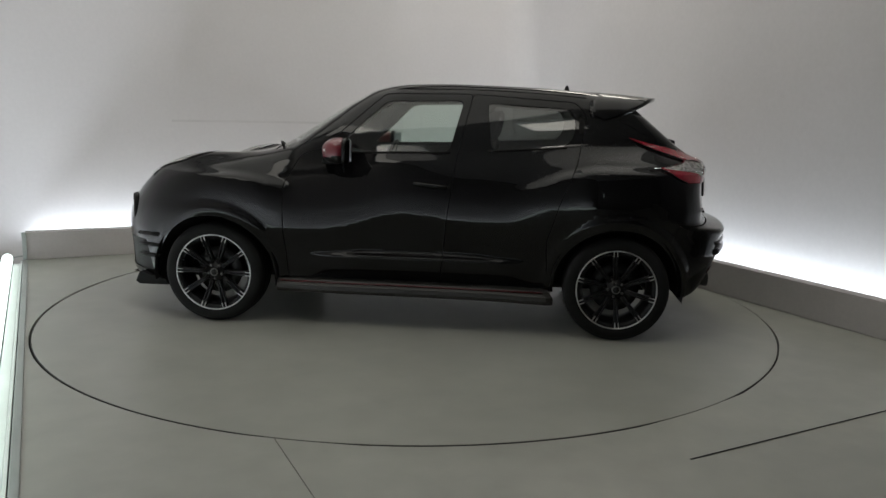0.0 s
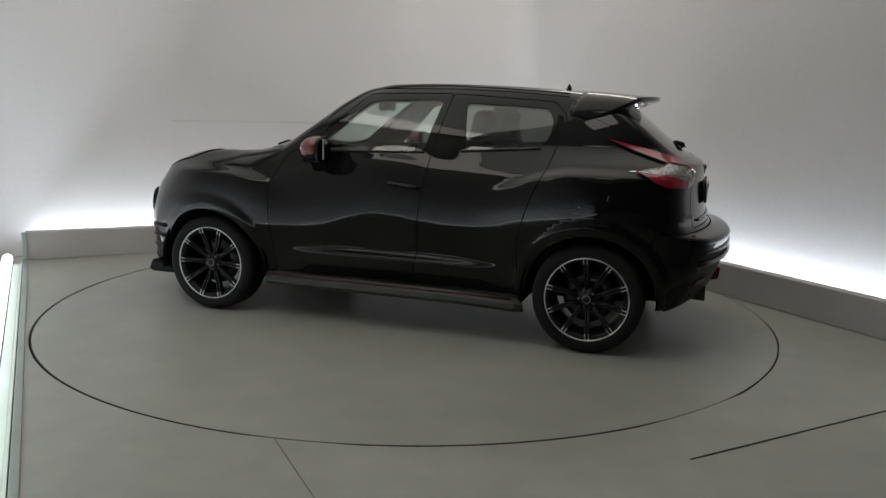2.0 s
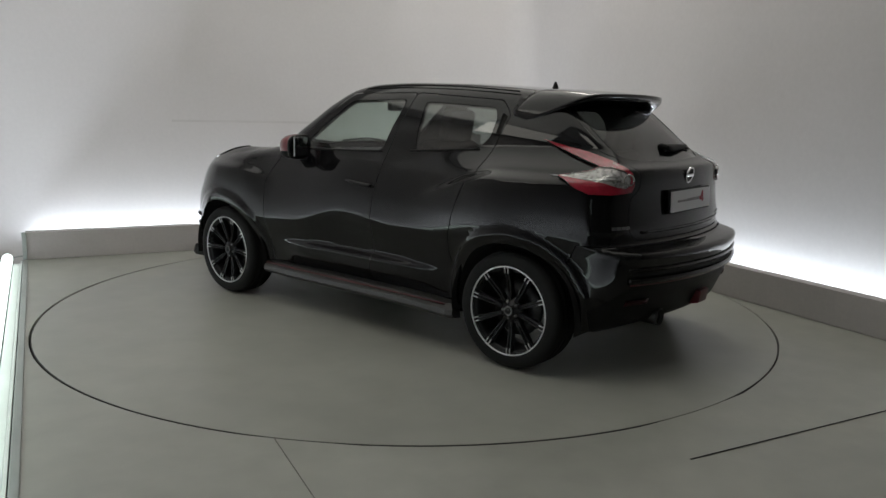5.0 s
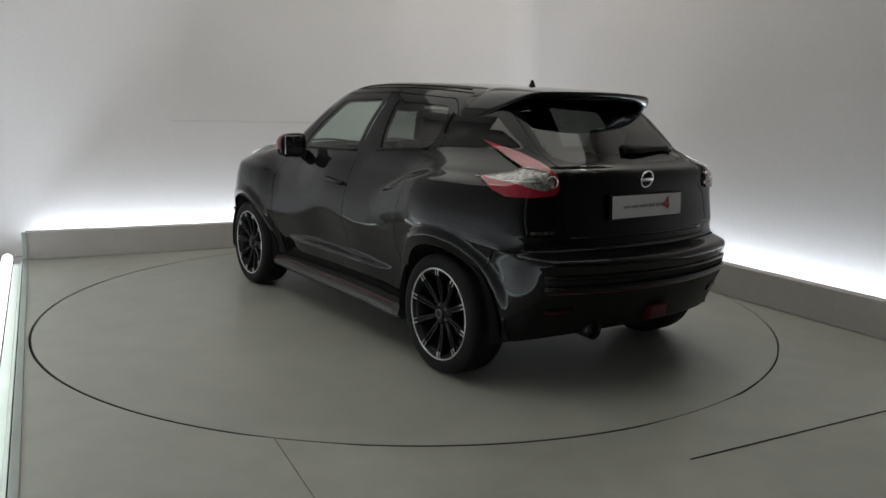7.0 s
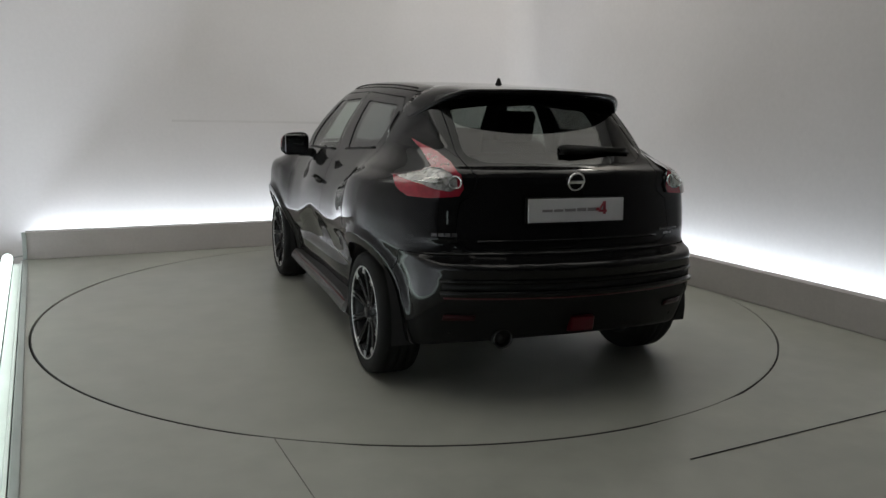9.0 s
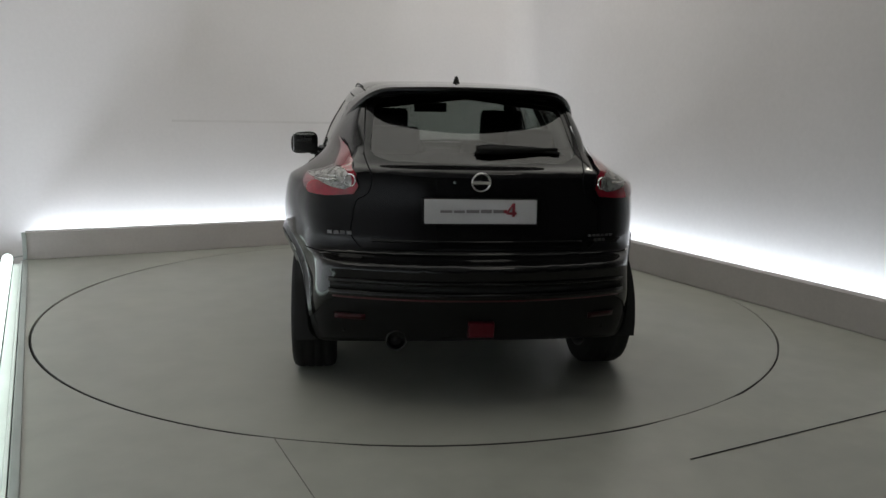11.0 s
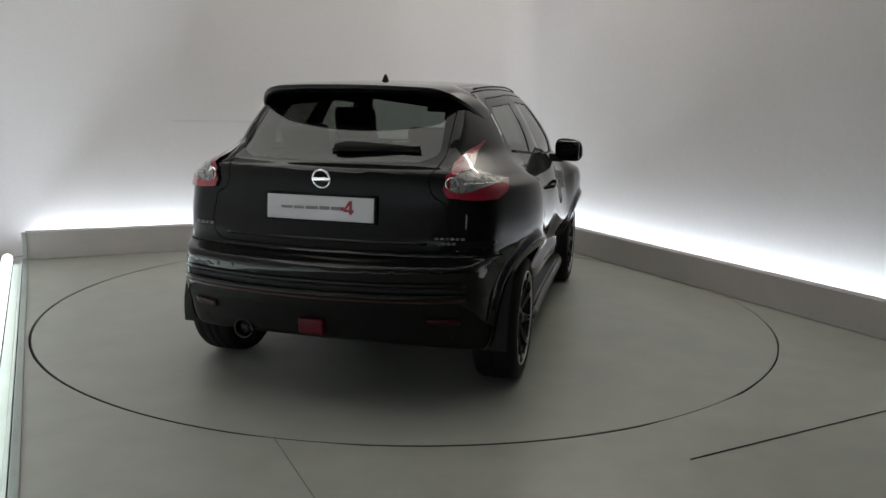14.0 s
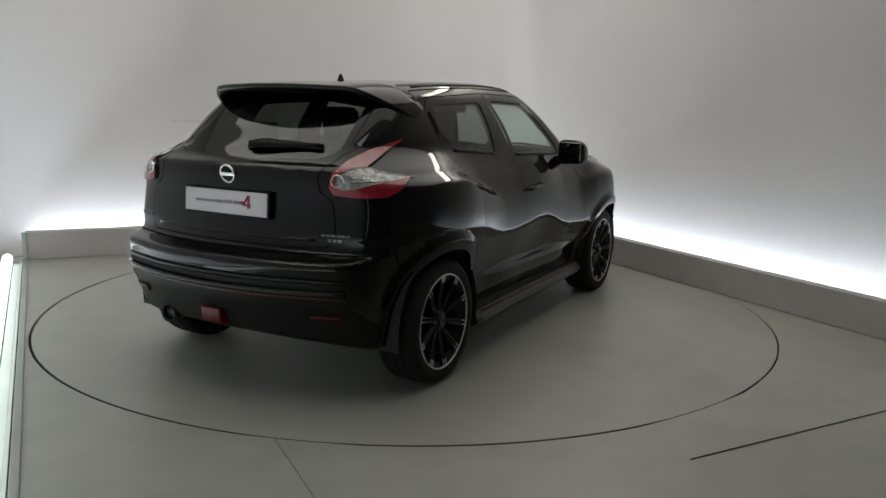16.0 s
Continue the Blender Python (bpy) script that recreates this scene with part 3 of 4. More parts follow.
on_side = lambda c: c[1] > 0.35
on_rear = lambda c: c[0] < -1.2
on_front = lambda c: c[0] > -0.1 and c[2] > 1.02
on_top = lambda c: c[2] > 0.7 and c[0] > 0.7
SK = Skin()
SK.settle()
EX, EY, EZ = Vector((1, 0, 0)), Vector((0, 1, 0)), Vector((0, 0, 1))
XZ, YZ, XY, CORNER = (EX, EZ), (EY, EZ), (EX, EY), (Vector((0.62, 0.78, 0)).normalized(), EZ)
on_corner = lambda c: c[0] < -1.2 and c[1] > 0.4
for outline, axes, keep in ((F_WIN, XZ, on_side), (R_WIN, XZ, on_side), (HANDLE_R, XZ, on_side),
                            (grow(F_DOOR, GAP), XZ, on_side), (grow(F_DOOR, -GAP), XZ, on_side),
                            (grow(R_DOOR, -GAP), XZ, on_side), (grow(R_DOOR, GAP), XZ, on_side),
                            (ARCH_F, XZ, on_side), (ARCH_R, XZ, on_side), (FLARE_F, XZ, on_side), (FLARE_R, XZ, on_side),
                            (REAR_GLASS, YZ, on_rear), (grow(GATE, GAP), YZ, on_rear), (grow(GATE, -GAP), YZ, on_rear),
                            (LAMP, CORNER, on_corner), (LAMP_CLEAR, CORNER, on_corner), (QUARTER, YZ, on_rear), (SCREEN, YZ, on_front),
                            (grow(HOOD, GAP), XY, on_top), (grow(HOOD, -GAP), XY, on_top), (POD, XY, on_top)):
    SK.cut(outline, axes, keep)
# straight cuts: bumpers, diffuser, lamp front end
BUMP_R = [(-1.50, 0.10), (-1.56, 0.55), (-1.62, 0.715), (-2.4, 0.715), (-2.4, 0.10)]
DIFF = [(-1.50, 0.10), (-1.60, 0.345), (-1.66, 0.362), (-1.78, 0.435), (-1.88, 0.520), (-2.4, 0.520), (-2.4, 0.10)]
BUMP_F = [(1.62, 0.10), (1.62, 0.56), (1.75, 0.70), (2.4, 0.70), (2.4, 0.10)]
INTAKE = [(1.70, 0.30), (1.76, 0.50), (2.4, 0.50), (2.4, 0.30)]
everywhere = lambda c: True
for outline in (grow(BUMP_R, GAP), grow(BUMP_R, -GAP), DIFF, BUMP_F, INTAKE):
    SK.cut(outline, XZ, everywhere)

(P_GAP, P_FDOOR, P_RDOOR, P_FWIN, P_RWIN, P_HANDLE, P_SPARE, P_HOLE, P_FLARE_F, P_FLARE_R, P_RGLASS, P_GATE, P_LAMP, P_CLEAR, P_QUARTER,
 P_SCREEN, P_HOOD, P_POD, P_BUMPR, P_DIFF, P_BUMPF, P_INTAKE) = range(1, 23)
SK.mark(SK.pick(grow(BUMP_R, GAP), XZ, everywhere), P_GAP)
SK.mark(SK.pick(grow(BUMP_R, -GAP), XZ, everywhere), P_BUMPR)
SK.mark(SK.pick(DIFF, XZ, everywhere), P_DIFF)
SK.mark(SK.pick(BUMP_F, XZ, everywhere), P_BUMPF)
SK.mark(SK.pick(INTAKE, XZ, lambda c: c[0] > 1.6 and c[1] > 0.45), P_INTAKE)
for out, n, sides in ((F_DOOR, P_FDOOR, on_side), (R_DOOR, P_RDOOR, on_side)):
    SK.mark(SK.pick(grow(out, GAP), XZ, sides), P_GAP)
for out, n in ((F_DOOR, P_FDOOR), (R_DOOR, P_RDOOR)):
    SK.mark(SK.pick(grow(out, -GAP), XZ, on_side), n)
SK.mark(SK.pick(F_WIN, XZ, on_side), P_FWIN)
SK.mark(SK.pick(R_WIN, XZ, on_side), P_RWIN)
SK.mark(SK.pick(HANDLE_R, XZ, on_side), P_HANDLE)
for ring, n in ((FLARE_F, P_FLARE_F), (FLARE_R, P_FLARE_R)):
    SK.mark(SK.pick(ring, XZ, on_side), n)
    SK.mark(SK.pick(ring, XZ, lambda c: c[1] > 0.35 and c[2] < 0.275), P_HOLE)
SK.mark(SK.pick(grow(GATE, GAP), YZ, on_rear), P_GAP)
SK.mark(SK.pick(grow(GATE, -GAP), YZ, on_rear), P_GATE)
SK.mark(SK.pick(REAR_GLASS, YZ, on_rear), P_RGLASS)
SK.mark(SK.pick(QUARTER, YZ, lambda c: c[0] < -1.22), P_QUARTER)
SK.mark(SK.pick(LAMP, CORNER, on_corner), P_LAMP)
SK.mark(SK.pick(LAMP_CLEAR, CORNER, on_corner), P_CLEAR)
SK.mark(SK.pick(SCREEN, YZ, on_front), P_SCREEN)
SK.mark(SK.pick(grow(HOOD, GAP), XY, on_top), P_GAP)
SK.mark(SK.pick(grow(HOOD, -GAP), XY, on_top), P_HOOD)
SK.mark(SK.pick(POD, XY, on_top), P_POD)
under = lambda c: c[1] > 0.35 and c[2] < 0.75
SK.mark(SK.pick(ARCH_F, XZ, under), P_HOLE)
SK.mark(SK.pick(ARCH_R, XZ, under), P_HOLE)

panel_mesh("body", SK.panel(0), 0, M_PAINT, car, "glossy black painted body shell")
panel_mesh("seal", SK.panel(P_GAP, -0.012), 0, M_SEAL, car, "dark rubber seals in the panel gaps")
panel_mesh("bonnet", SK.panel(P_HOOD), 0, M_PAINT, car)
panel_mesh("windscreen", SK.panel(P_SCREEN, -0.004), 0, M_GLASS, car, "clear curved windscreen")
gate = panel_mesh("tailgate", SK.panel(P_GATE), 0, M_PAINT, car)
panel_mesh("rear_window", SK.panel(P_RGLASS, -0.003), 0, M_REARG, gate, "dark tinted rear window")
rear_bumper = panel_mesh("rear_bumper", SK.panel(P_BUMPR), 0, M_PAINT, car)
panel_mesh("diffuser", SK.panel(P_DIFF, -0.006), 0, M_SATIN, rear_bumper, "satin black lower rear diffuser")
front_bumper = panel_mesh("front_bumper", SK.panel(P_BUMPF), 0, M_PAINT, car)
lining = SK.panel((0, P_FDOOR, P_RDOOR, P_GATE, P_GAP, P_HANDLE, P_QUARTER, P_LAMP, P_CLEAR), -0.03)
panel_mesh("interior_lining", lining, 0, M_TRIMIN, car, "dark cabin lining", flip=True)
doors, tail_lights = {}, {}
for side in (1, -1):
    fd = panel_mesh("front_door", SK.panel(P_FDOOR), side, M_PAINT, car)
    rd = panel_mesh("rear_door", SK.panel(P_RDOOR), side, M_PAINT, car)
    doors[side] = (fd, rd)
    panel_mesh("window_pane", SK.panel(P_FWIN, -0.005), side, M_GLASS, fd, "clear side window")
    panel_mesh("window_pane", SK.panel(P_RWIN, -0.005), side, M_PRIV, rd, "dark privacy glass")
    panel_mesh("door_handle", SK.panel(P_HANDLE, -0.008), side, M_SATIN, rd, "hidden satin black handle in the window frame")
    panel_mesh("wheel_arch_trim", SK.panel(P_FLARE_F, 0.003), side, M_PAINT, car)
    panel_mesh("wheel_arch_trim", SK.panel(P_FLARE_R, 0.003), side, M_PAINT, car)
    panel_mesh("quarter_panel", SK.panel(P_QUARTER, 0.002), side, M_PAINT, car, "gloss black filler beside the rear window")
    panel_mesh("air_intake", SK.panel(P_INTAKE, -0.008), side, M_SATIN, front_bumper, "dark satin side intake")
    tail_lights[side] = lamp = panel_mesh("tail_light", SK.panel(P_LAMP, 0.014), side, M_LENS_R, car, "boomerang tail light with red lens")
    panel_mesh("lamp_bowl", SK.panel(P_CLEAR, 0.006), side, M_BOWL, lamp, "silvery fluted reflector")
    panel_mesh("clear_lens", SK.panel(P_CLEAR, 0.018), side, M_LAMPG, lamp, "clear glassy lens")
    panel_mesh("front_lamp", SK.panel(P_POD, 0.007), side, M_LENS_C, car, "raised clear lamp on the fender")


# ---- the car's other parts ----
def at_skin(x, z, side=1, out=0.0):
    """The point on the body's flank at (x, z)."""
    lo, hi = 0.2, 1.2
    for _ in range(40):
        m = (lo + hi) / 2
        lo, hi = (m, hi) if body_form(np.array([x]), np.array([m]), np.array([z]))[0] < 0 else (lo, m)
    return Vector((x, side * (lo + out), z))


def at_tail(y, z, out=0.0):
    """The point on the body's rear at (y, z)."""
    lo, hi = 0.6, 2.3
    for _ in range(40):
        m = (lo + hi) / 2
        lo, hi = (m, hi) if body_form(np.array([-m]), np.array([y]), np.array([z]))[0] < 0 else (lo, m)
    return Vector((-lo - out, y, z))


def prism(outline, y0, y1, bevel=0.0):
    """An outline in x and z, drawn out from y0 to y1."""
    bm = bmesh.new()
    a = [bm.verts.new((x, y0, z)) for x, z in outline]
    b = [bm.verts.new((x, y1, z)) for x, z in outline]
    bm.faces.new(a)
    bm.faces.new(b[::-1])
    for k in range(len(a)):
        bm.faces.new((a[k], a[(k + 1) % len(a)], b[(k + 1) % len(a)], b[k]))
    if bevel:
        bmesh.ops.bevel(bm, geom=bm.edges[:], offset=bevel, segments=3, affect="EDGES", profile=0.6)
    return bm


def shared(name, source, parent, m, label=""):
    ob = new(name, source.data)
    ob.parent = parent
    ob.matrix_local = m
    if label:
        ob["label"] = label
    return ob


def strip_on_tail(y0, y1, z, h, out, n=24):
    """A thin bar laid across the rear of the body."""
    bm = bmesh.new()
    cols = []
    for k in range(n + 1):
        y = y0 + (y1 - y0) * k / n
        p, q = at_tail(y, z - h / 2), at_tail(y, z + h / 2)
        cols.append([bm.verts.new(v) for v in (p + Vector((0.004, 0, 0)), p - Vector((out, 0, 0)), q - Vector((out, 0, 0)), q + Vector((0.004, 0, 0)))])
    for a, b in zip(cols, cols[1:]):
        for k in range(4):
            bm.faces.new((a[k], a[(k + 1) % 4], b[(k + 1) % 4], b[k]))
    bm.faces.new(cols[0])
    bm.faces.new(cols[-1][::-1])
    return bm


def build_wheels():
    tyre = lathe([(0.226, -0.095), (0.240, -0.108), (0.285, -0.113), (0.308, -0.104), (0.319, -0.085), (0.322, -0.06), (0.316, -0.042), (0.322, -0.035), (0.322, -0.006),
                  (0.316, 0.0), (0.322, 0.006), (0.322, 0.035), (0.316, 0.042), (0.322, 0.06), (0.319, 0.085), (0.308, 0.104), (0.285, 0.113), (0.262, 0.113), (0.252, 0.110), (0.240, 0.106), (0.226, 0.095)], 72, "y", True)
    barrel = lathe([(0.236, -0.10), (0.226, -0.09), (0.205, -0.05), (0.205, 0.03), (0.222, 0.075), (0.236, 0.098), (0.232, 0.102), (0.216, 0.072), (0.197, 0.02), (0.197, -0.06), (0.225, -0.102)], 60, "y", True)
    lip = lathe([(0.2375, 0.098), (0.2375, 0.1085), (0.2415, 0.1105), (0.2455, 0.108), (0.2455, 0.098)], 72, "y", True)
    hubcap = lathe([(0.0, 0.098), (0.024, 0.096), (0.028, 0.090), (0.030, 0.080), (0.062, 0.074), (0.072, 0.06), (0.074, 0.02), (0.0, 0.02)], 40, "y")
    ringb = lathe([(0.019, 0.0975), (0.019, 0.1005), (0.027, 0.0985), (0.027, 0.0945)], 32, "y", True)
    brake = lathe([(0.05, 0.004), (0.15, 0.004), (0.152, -0.008), (0.15, -0.02), (0.05, -0.02)], 48, "y", True)
    nut = lathe([(0.0, 0.084), (0.008, 0.083), (0.0095, 0.078), (0.0095, 0.064)], 10, "y")
    def ray_bar(offset, rows):
        bm, rings = bmesh.new(), []
        for r, w, y, d in rows:
            c = offset * min(1.0, 0.45 + 0.55 * (r - 0.055) / 0.10)
            rings.append([bm.verts.new(p) for p in ((c - w, y - d, r), (c - w, y - 0.003, r), (c - w * 0.6, y, r), (c + w * 0.6, y, r), (c + w, y - 0.003, r), (c + w, y - d, r))])
        for a, b in zip(rings, rings[1:]):
            for k in range(6):
                bm.faces.new((a[k], a[(k + 1) % 6], b[(k + 1) % 6], b[k]))
        bm.faces.new(rings[0])
        bm.faces.new(rings[-1][::-1])
        return bm
    fork = ((0.055, 0.007, 0.078, 0.035), (0.11, 0.005, 0.083, 0.03), (0.16, 0.0045, 0.091, 0.028), (0.20, 0.0045, 0.099, 0.026), (0.238, 0.0055, 0.104, 0.024))
    web = ((0.055, 0.010, 0.066, 0.03), (0.11, 0.009, 0.068, 0.025), (0.16, 0.011, 0.074, 0.022), (0.20, 0.016, 0.084, 0.020), (0.238, 0.026, 0.096, 0.020))
    spoke = merge(ray_bar(-0.0105, fork), ray_bar(0.0105, fork), ray_bar(0.0, web))
    tip = merge(box(-0.0135, -0.0075, 0.098, 0.1075, 0.205, 0.239, 0.001, 1), box(0.0075, 0.0135, 0.098, 0.1075, 0.205, 0.239, 0.001, 1))
    first = {}
    for x in (1.265, -1.265):
        for side in (1, -1):
            m = pose(x, side * 0.775, HUB_Z + 0.007, 0, 17 if x > 0 else 4, 0 if side > 0 else 180)
            if not first:
                w = part("wheel", barrel, M_RIM, car, "black multi-spoke alloy wheel with a bright machined rim edge", m)
                first = {"tyre": part("tyre", tyre, M_RUBBER, w, "black road tyre"), "rim_edge": part("rim_edge", lip, M_CUT, w, "bright machined rim edge"),
                         "hub_cap": part("hub_cap", hubcap, M_RIM, w), "cap_ring": part("cap_ring", ringb, M_NUT, w, "grey metal ring"), "brake_disc": part("brake_disc", brake, M_DISCB, w, "steel brake disc")}
                first["spoke"] = part("spoke", spoke, M_RIM, w)
                first["spoke_tip"] = part("spoke_tip", tip, M_CUT, w, "bright machined lines at the spoke end")
                first["wheel_nut"] = part("wheel_nut", nut, M_NUT, w, m=pose(0.046, 0, 0))
                first["wheel"] = w
                start = 1
            else:
                w = shared("wheel", first["wheel"], car, m, "black multi-spoke alloy wheel with a bright machined rim edge")
                for nm, lb in (("tyre", "black road tyre"), ("rim_edge", "bright machined rim edge"), ("hub_cap", ""), ("cap_ring", "grey metal ring"), ("brake_disc", "steel brake disc")):
                    shared(nm, first[nm], w, Matrix(), lb)
                start = 0
            for k in range(start, 10):
                shared("spoke", first["spoke"], w, pose(0, 0, 0, 0, 36 * k, 0))
                shared("spoke_tip", first["spoke_tip"], w, pose(0, 0, 0, 0, 36 * k, 0), "bright machined lines at the spoke end")
            for k in range(start, 5):
                shared("wheel_nut", first["wheel_nut"], w, pose(0, 0, 0, 0, 72 * k, 0) @ pose(0.046, 0, 0))
            well = lathe([(0.402, 0.86 - 0.775), (0.402, -0.30), (0.0, -0.30)], 40, "y")
            bmesh.ops.delete(well, geom=[f for f in well.faces if len(f.verts) > 8], context="FACES_ONLY")
            bmesh.ops.delete(well, geom=[v for v in well.verts if v.co.z < -0.12], context="VERTS")
            part("wheel_well", well, M_SEAL, car, "dark wheel arch liner", pose(x, side * 0.775, HUB_Z, 0, 0, 0 if side > 0 else 180))


def build_spoiler():
    """The roof wing: a thin curved blade whose ends turn down to the pillars."""
    bm = bmesh.new()
    n, cols = 36, []
    for k in range(n + 1):
        y = -0.618 + 1.236 * k / n
        a = abs(y)
        drop = 0.055 * y * y + 0.120 * max(0.0, (a - 0.38) / 0.22) ** 2.4
        xe = -1.545 + 0.42 * y * y + 0.17 * max(0.0, (a - 0.40) / 0.20) ** 3
        ze = 1.487 - drop * 0.9
        xr = -1.06 - 0.02 * a
        zr = float(TOP(np.array([xr]))[0]) - 0.055 * y * y + 0.004 - 0.8 * (drop - 0.055 * y * y)
        col = []
        for t in (0.0, 0.25, 0.5, 0.75, 0.95, 1.0):
            col.append((xr + (xe - xr) * t, y, zr + (ze - zr) * t + 0.006 * math.sin(math.pi * t)))
        under = [(xe + 0.004, y, ze - 0.020), (xe + 0.030, y, ze - 0.036)]
        for t in (0.75, 0.5, 0.25):
            under.append((xr + (xe - xr) * t, y, zr + (ze - zr) * t - 0.040 - 0.035 * (1 - t)))
        cols.append([bm.verts.new(p) for p in col + under])
    m = len(cols[0])
    for a, b in zip(cols, cols[1:]):
        for k in range(m):
            bm.faces.new((a[k], a[(k + 1) % m], b[(k + 1) % m], b[k]))
    bm.faces.new(cols[0])
    bm.faces.new(cols[-1][::-1])
    part("rear_spoiler", bm, M_PAINT, car, "gloss black roof spoiler over the rear window")


def build_mirror(side):
    """Door mirror: a red cap in front, a dark shell behind with the glass, on a stalk."""
    def shell(x0, x1, shrink, power=2.6, big=1.0):
        bm = bmesh.new()
        bmesh.ops.create_uvsphere(bm, u_segments=28, v_segments=18, radius=1)
        for v in bm.verts:
            p = Vector([math.copysign(abs(c) ** (2 / power), c) for c in v.co])
            t = (p.x + 1) / 2
            s = (1 - shrink * t * t) * big
            v.co = Vector((x0 + (x1 - x0) * t, side * (0.902 + 0.100 * p.y * s + 0.01 * (1 - t)), 1.120 + 0.082 * p.z * s - 0.008 * p.y))
        return bm
    def clipped(bm, keep):
        bmesh.ops.delete(bm, geom=[v for v in bm.verts if not keep(v.co)], context="VERTS")
        return bm
    cap = part("door_mirror", shell(0.392, 0.548, 0.34, 2.6, 1.0), M_RED, doors[side][0], "dark red mirror cap with a pale indicator strip")
    part("mirror_shell", shell(0.382, 0.420, 0.0, 3.4, 0.95), M_PAINT, cap, "gloss black mirror shell")
    part("lower_cover", clipped(shell(0.388, 0.554, 0.34, 2.6, 1.035), lambda c: c.z < 1.092), M_SATIN, cap, "satin black lower mirror cover")
    part("mirror_glass", box(-0.006, 0.006, -0.080, 0.080, -0.062, 0.062, 0.005, 3), M_MIRROR, cap, "dark reflecting mirror glass", pose(0.376, side * 0.908, 1.121, 0, 0, side * 14))
    part("mirror_stalk", prism([(0.46, 1.03), (0.565, 1.03), (0.555, 1.085), (0.47, 1.085)], side * 0.74, side * 0.87, 0.012), M_SATIN, cap)
    path = [(0.535 - 0.02 * abs(t) ** 2, side * (0.905 + 0.075 * t), 1.122) for t in (-0.9, -0.4, 0.1, 0.6, 0.95)]
    part("indicator", tube(path, 0.006), M_WHITE, cap, "pale indicator strip")


def build_side(side):
    fd, rd = doors[side]
    # door handle: a bar over a shallow cup
    a, b = at_skin(-0.205, 0.912, side, 0.018), at_skin(-0.015, 0.930, side, 0.018)
    mid = (a + b) / 2 + Vector((0, side * 0.006, 0))
    h = part("door_handle", tube([a - Vector((0, side * 0.02, 0)), a, (a + mid) / 2 + Vector((0, side * 0.003, 0)), mid, (b + mid) / 2 + Vector((0, side * 0.003, 0)), b, b - Vector((0, side * 0.02, 0))], 0.012, 10), M_PAINT, fd)
    part("keyhole", lathe([(0.0, 0.004), (0.009, 0.003), (0.010, -0.002)], 16, "y"), M_SATIN, fd, m=Matrix.Translation(at_skin(-0.225, 0.908, side, 0.0)) @ pose(0, 0, 0, 0, 0, 0 if side > 0 else 180))
    # sill skirt with its red line
    out = [(0.80, 0.205), (0.860, 0.212), (0.882, 0.235), (0.876, 0.262), (0.846, 0.292), (0.78, 0.30)]
    bm = bmesh.new()
    cols = []
    for x, s in ((0.885, 0.92), (0.86, 0.97), (0.5, 0.985), (0.0, 0.99), (-0.5, 1.0), (-0.84, 1.015), (-0.885, 1.0)):
        cols.append([bm.verts.new((x + (0.03 if z > 0.28 and x < 0 else 0), side * (y * s), z - (0.008 if x < -0.8 else 0))) for y, z in out])
    for p, q in zip(cols, cols[1:]):
        for k in range(6):
            bm.faces.new((p[k], p[(k + 1) % 6], q[(k + 1) % 6], q[k]))
    bm.faces.new(cols[0])
    bm.faces.new(cols[-1][::-1])
    sk = part("side_skirt", bm, M_GREYP, car, "dark grey satin sill skirt with a thin red line", smooth=False)
    part("red_line", tube([(x, side * 0.862 * s, 0.282) for x, s in ((0.84, 0.97), (0.5, 0.985), (0.0, 0.99), (-0.5, 1.0), (-0.82, 1.012))], 0.005), M_REDL, sk, "thin dark red line")
    # window weather strips along the belt
    part("belt_strip", tube([at_skin(x, 1.099 + 0.027 * (0.53 - x), side, 0.001) for x in np.linspace(0.56, -0.22, 9)], 0.007), M_SATIN, fd)
    part("belt_strip", tube([at_skin(x, 1.134 + 0.067 * (-0.475 - x), side, 0.001) for x in np.linspace(-0.45, -0.93, 9)], 0.007), M_SATIN, rd)
    # roof joint
    part("roof_joint", tube([(x, side * (0.545 - 0.018 * max(0, -x) ** 2 - 0.05 * max(0, x - 0.1)), float(TOP(np.array([x + 0.10 * (x > -0.3)]))[0]) - 0.055 * 0.29 - 0.0125) for x in np.linspace(0.20, -1.05, 16)], 0.0045), M_SATIN, car)
    # round front lamp and lower fog lamp
    hl = part("headlight", lathe([(0.0, 0.035), (0.05, 0.032), (0.085, 0.016), (0.095, -0.01), (0.10, -0.06)], 36, "y"), M_LENS_C, car, "round clear headlight", pose(1.905, side * 0.56, 0.665, 0, 0, -68 if side > 0 else -112))
    part("headlight_ring", lathe([(0.094, -0.02), (0.094, 0.018), (0.104, 0.022), (0.112, 0.010), (0.112, -0.02)], 36, "y", True), M_SATIN, hl)
    part("reflector", strip_on_tail(min(side * 0.53, side * 0.67), max(side * 0.53, side * 0.67), 0.428, 0.030, 0.003, 6), M_DIMRED, rear_bumper, "dark red reflector")


def build_lamp_bits(side):
    """Round reversing lamp and bright fillet inside the clear lens."""
    p = at_tail(0.60, 1.048, 0.008)
    m = Matrix.Translation((p.x, side * 0.60, 1.048)) @ pose(0, 0, 0, 0, 0, 90 - side * 28)
    part("lamp_cup", lathe([(0.0, -0.012), (0.012, -0.010), (0.022, -0.002), (0.028, 0.006), (0.031, 0.005), (0.031, -0.012)], 24, "y"), M_CHROME, tail_lights[side], "round bright reversing lamp cup", m)
    for name_z, w in ((1.050, 0.0055), (1.066, 0.0035)):
        pts = [at_tail(y, name_z - 0.03 * (y - 0.65), 0.014) for y in (0.80, 0.77, 0.73, 0.69, 0.655)]
        part("lamp_fillet", tube([(q.x, side * q.y, q.z) for q in pts], w), M_CHROME, tail_lights[side], "bright fillet")


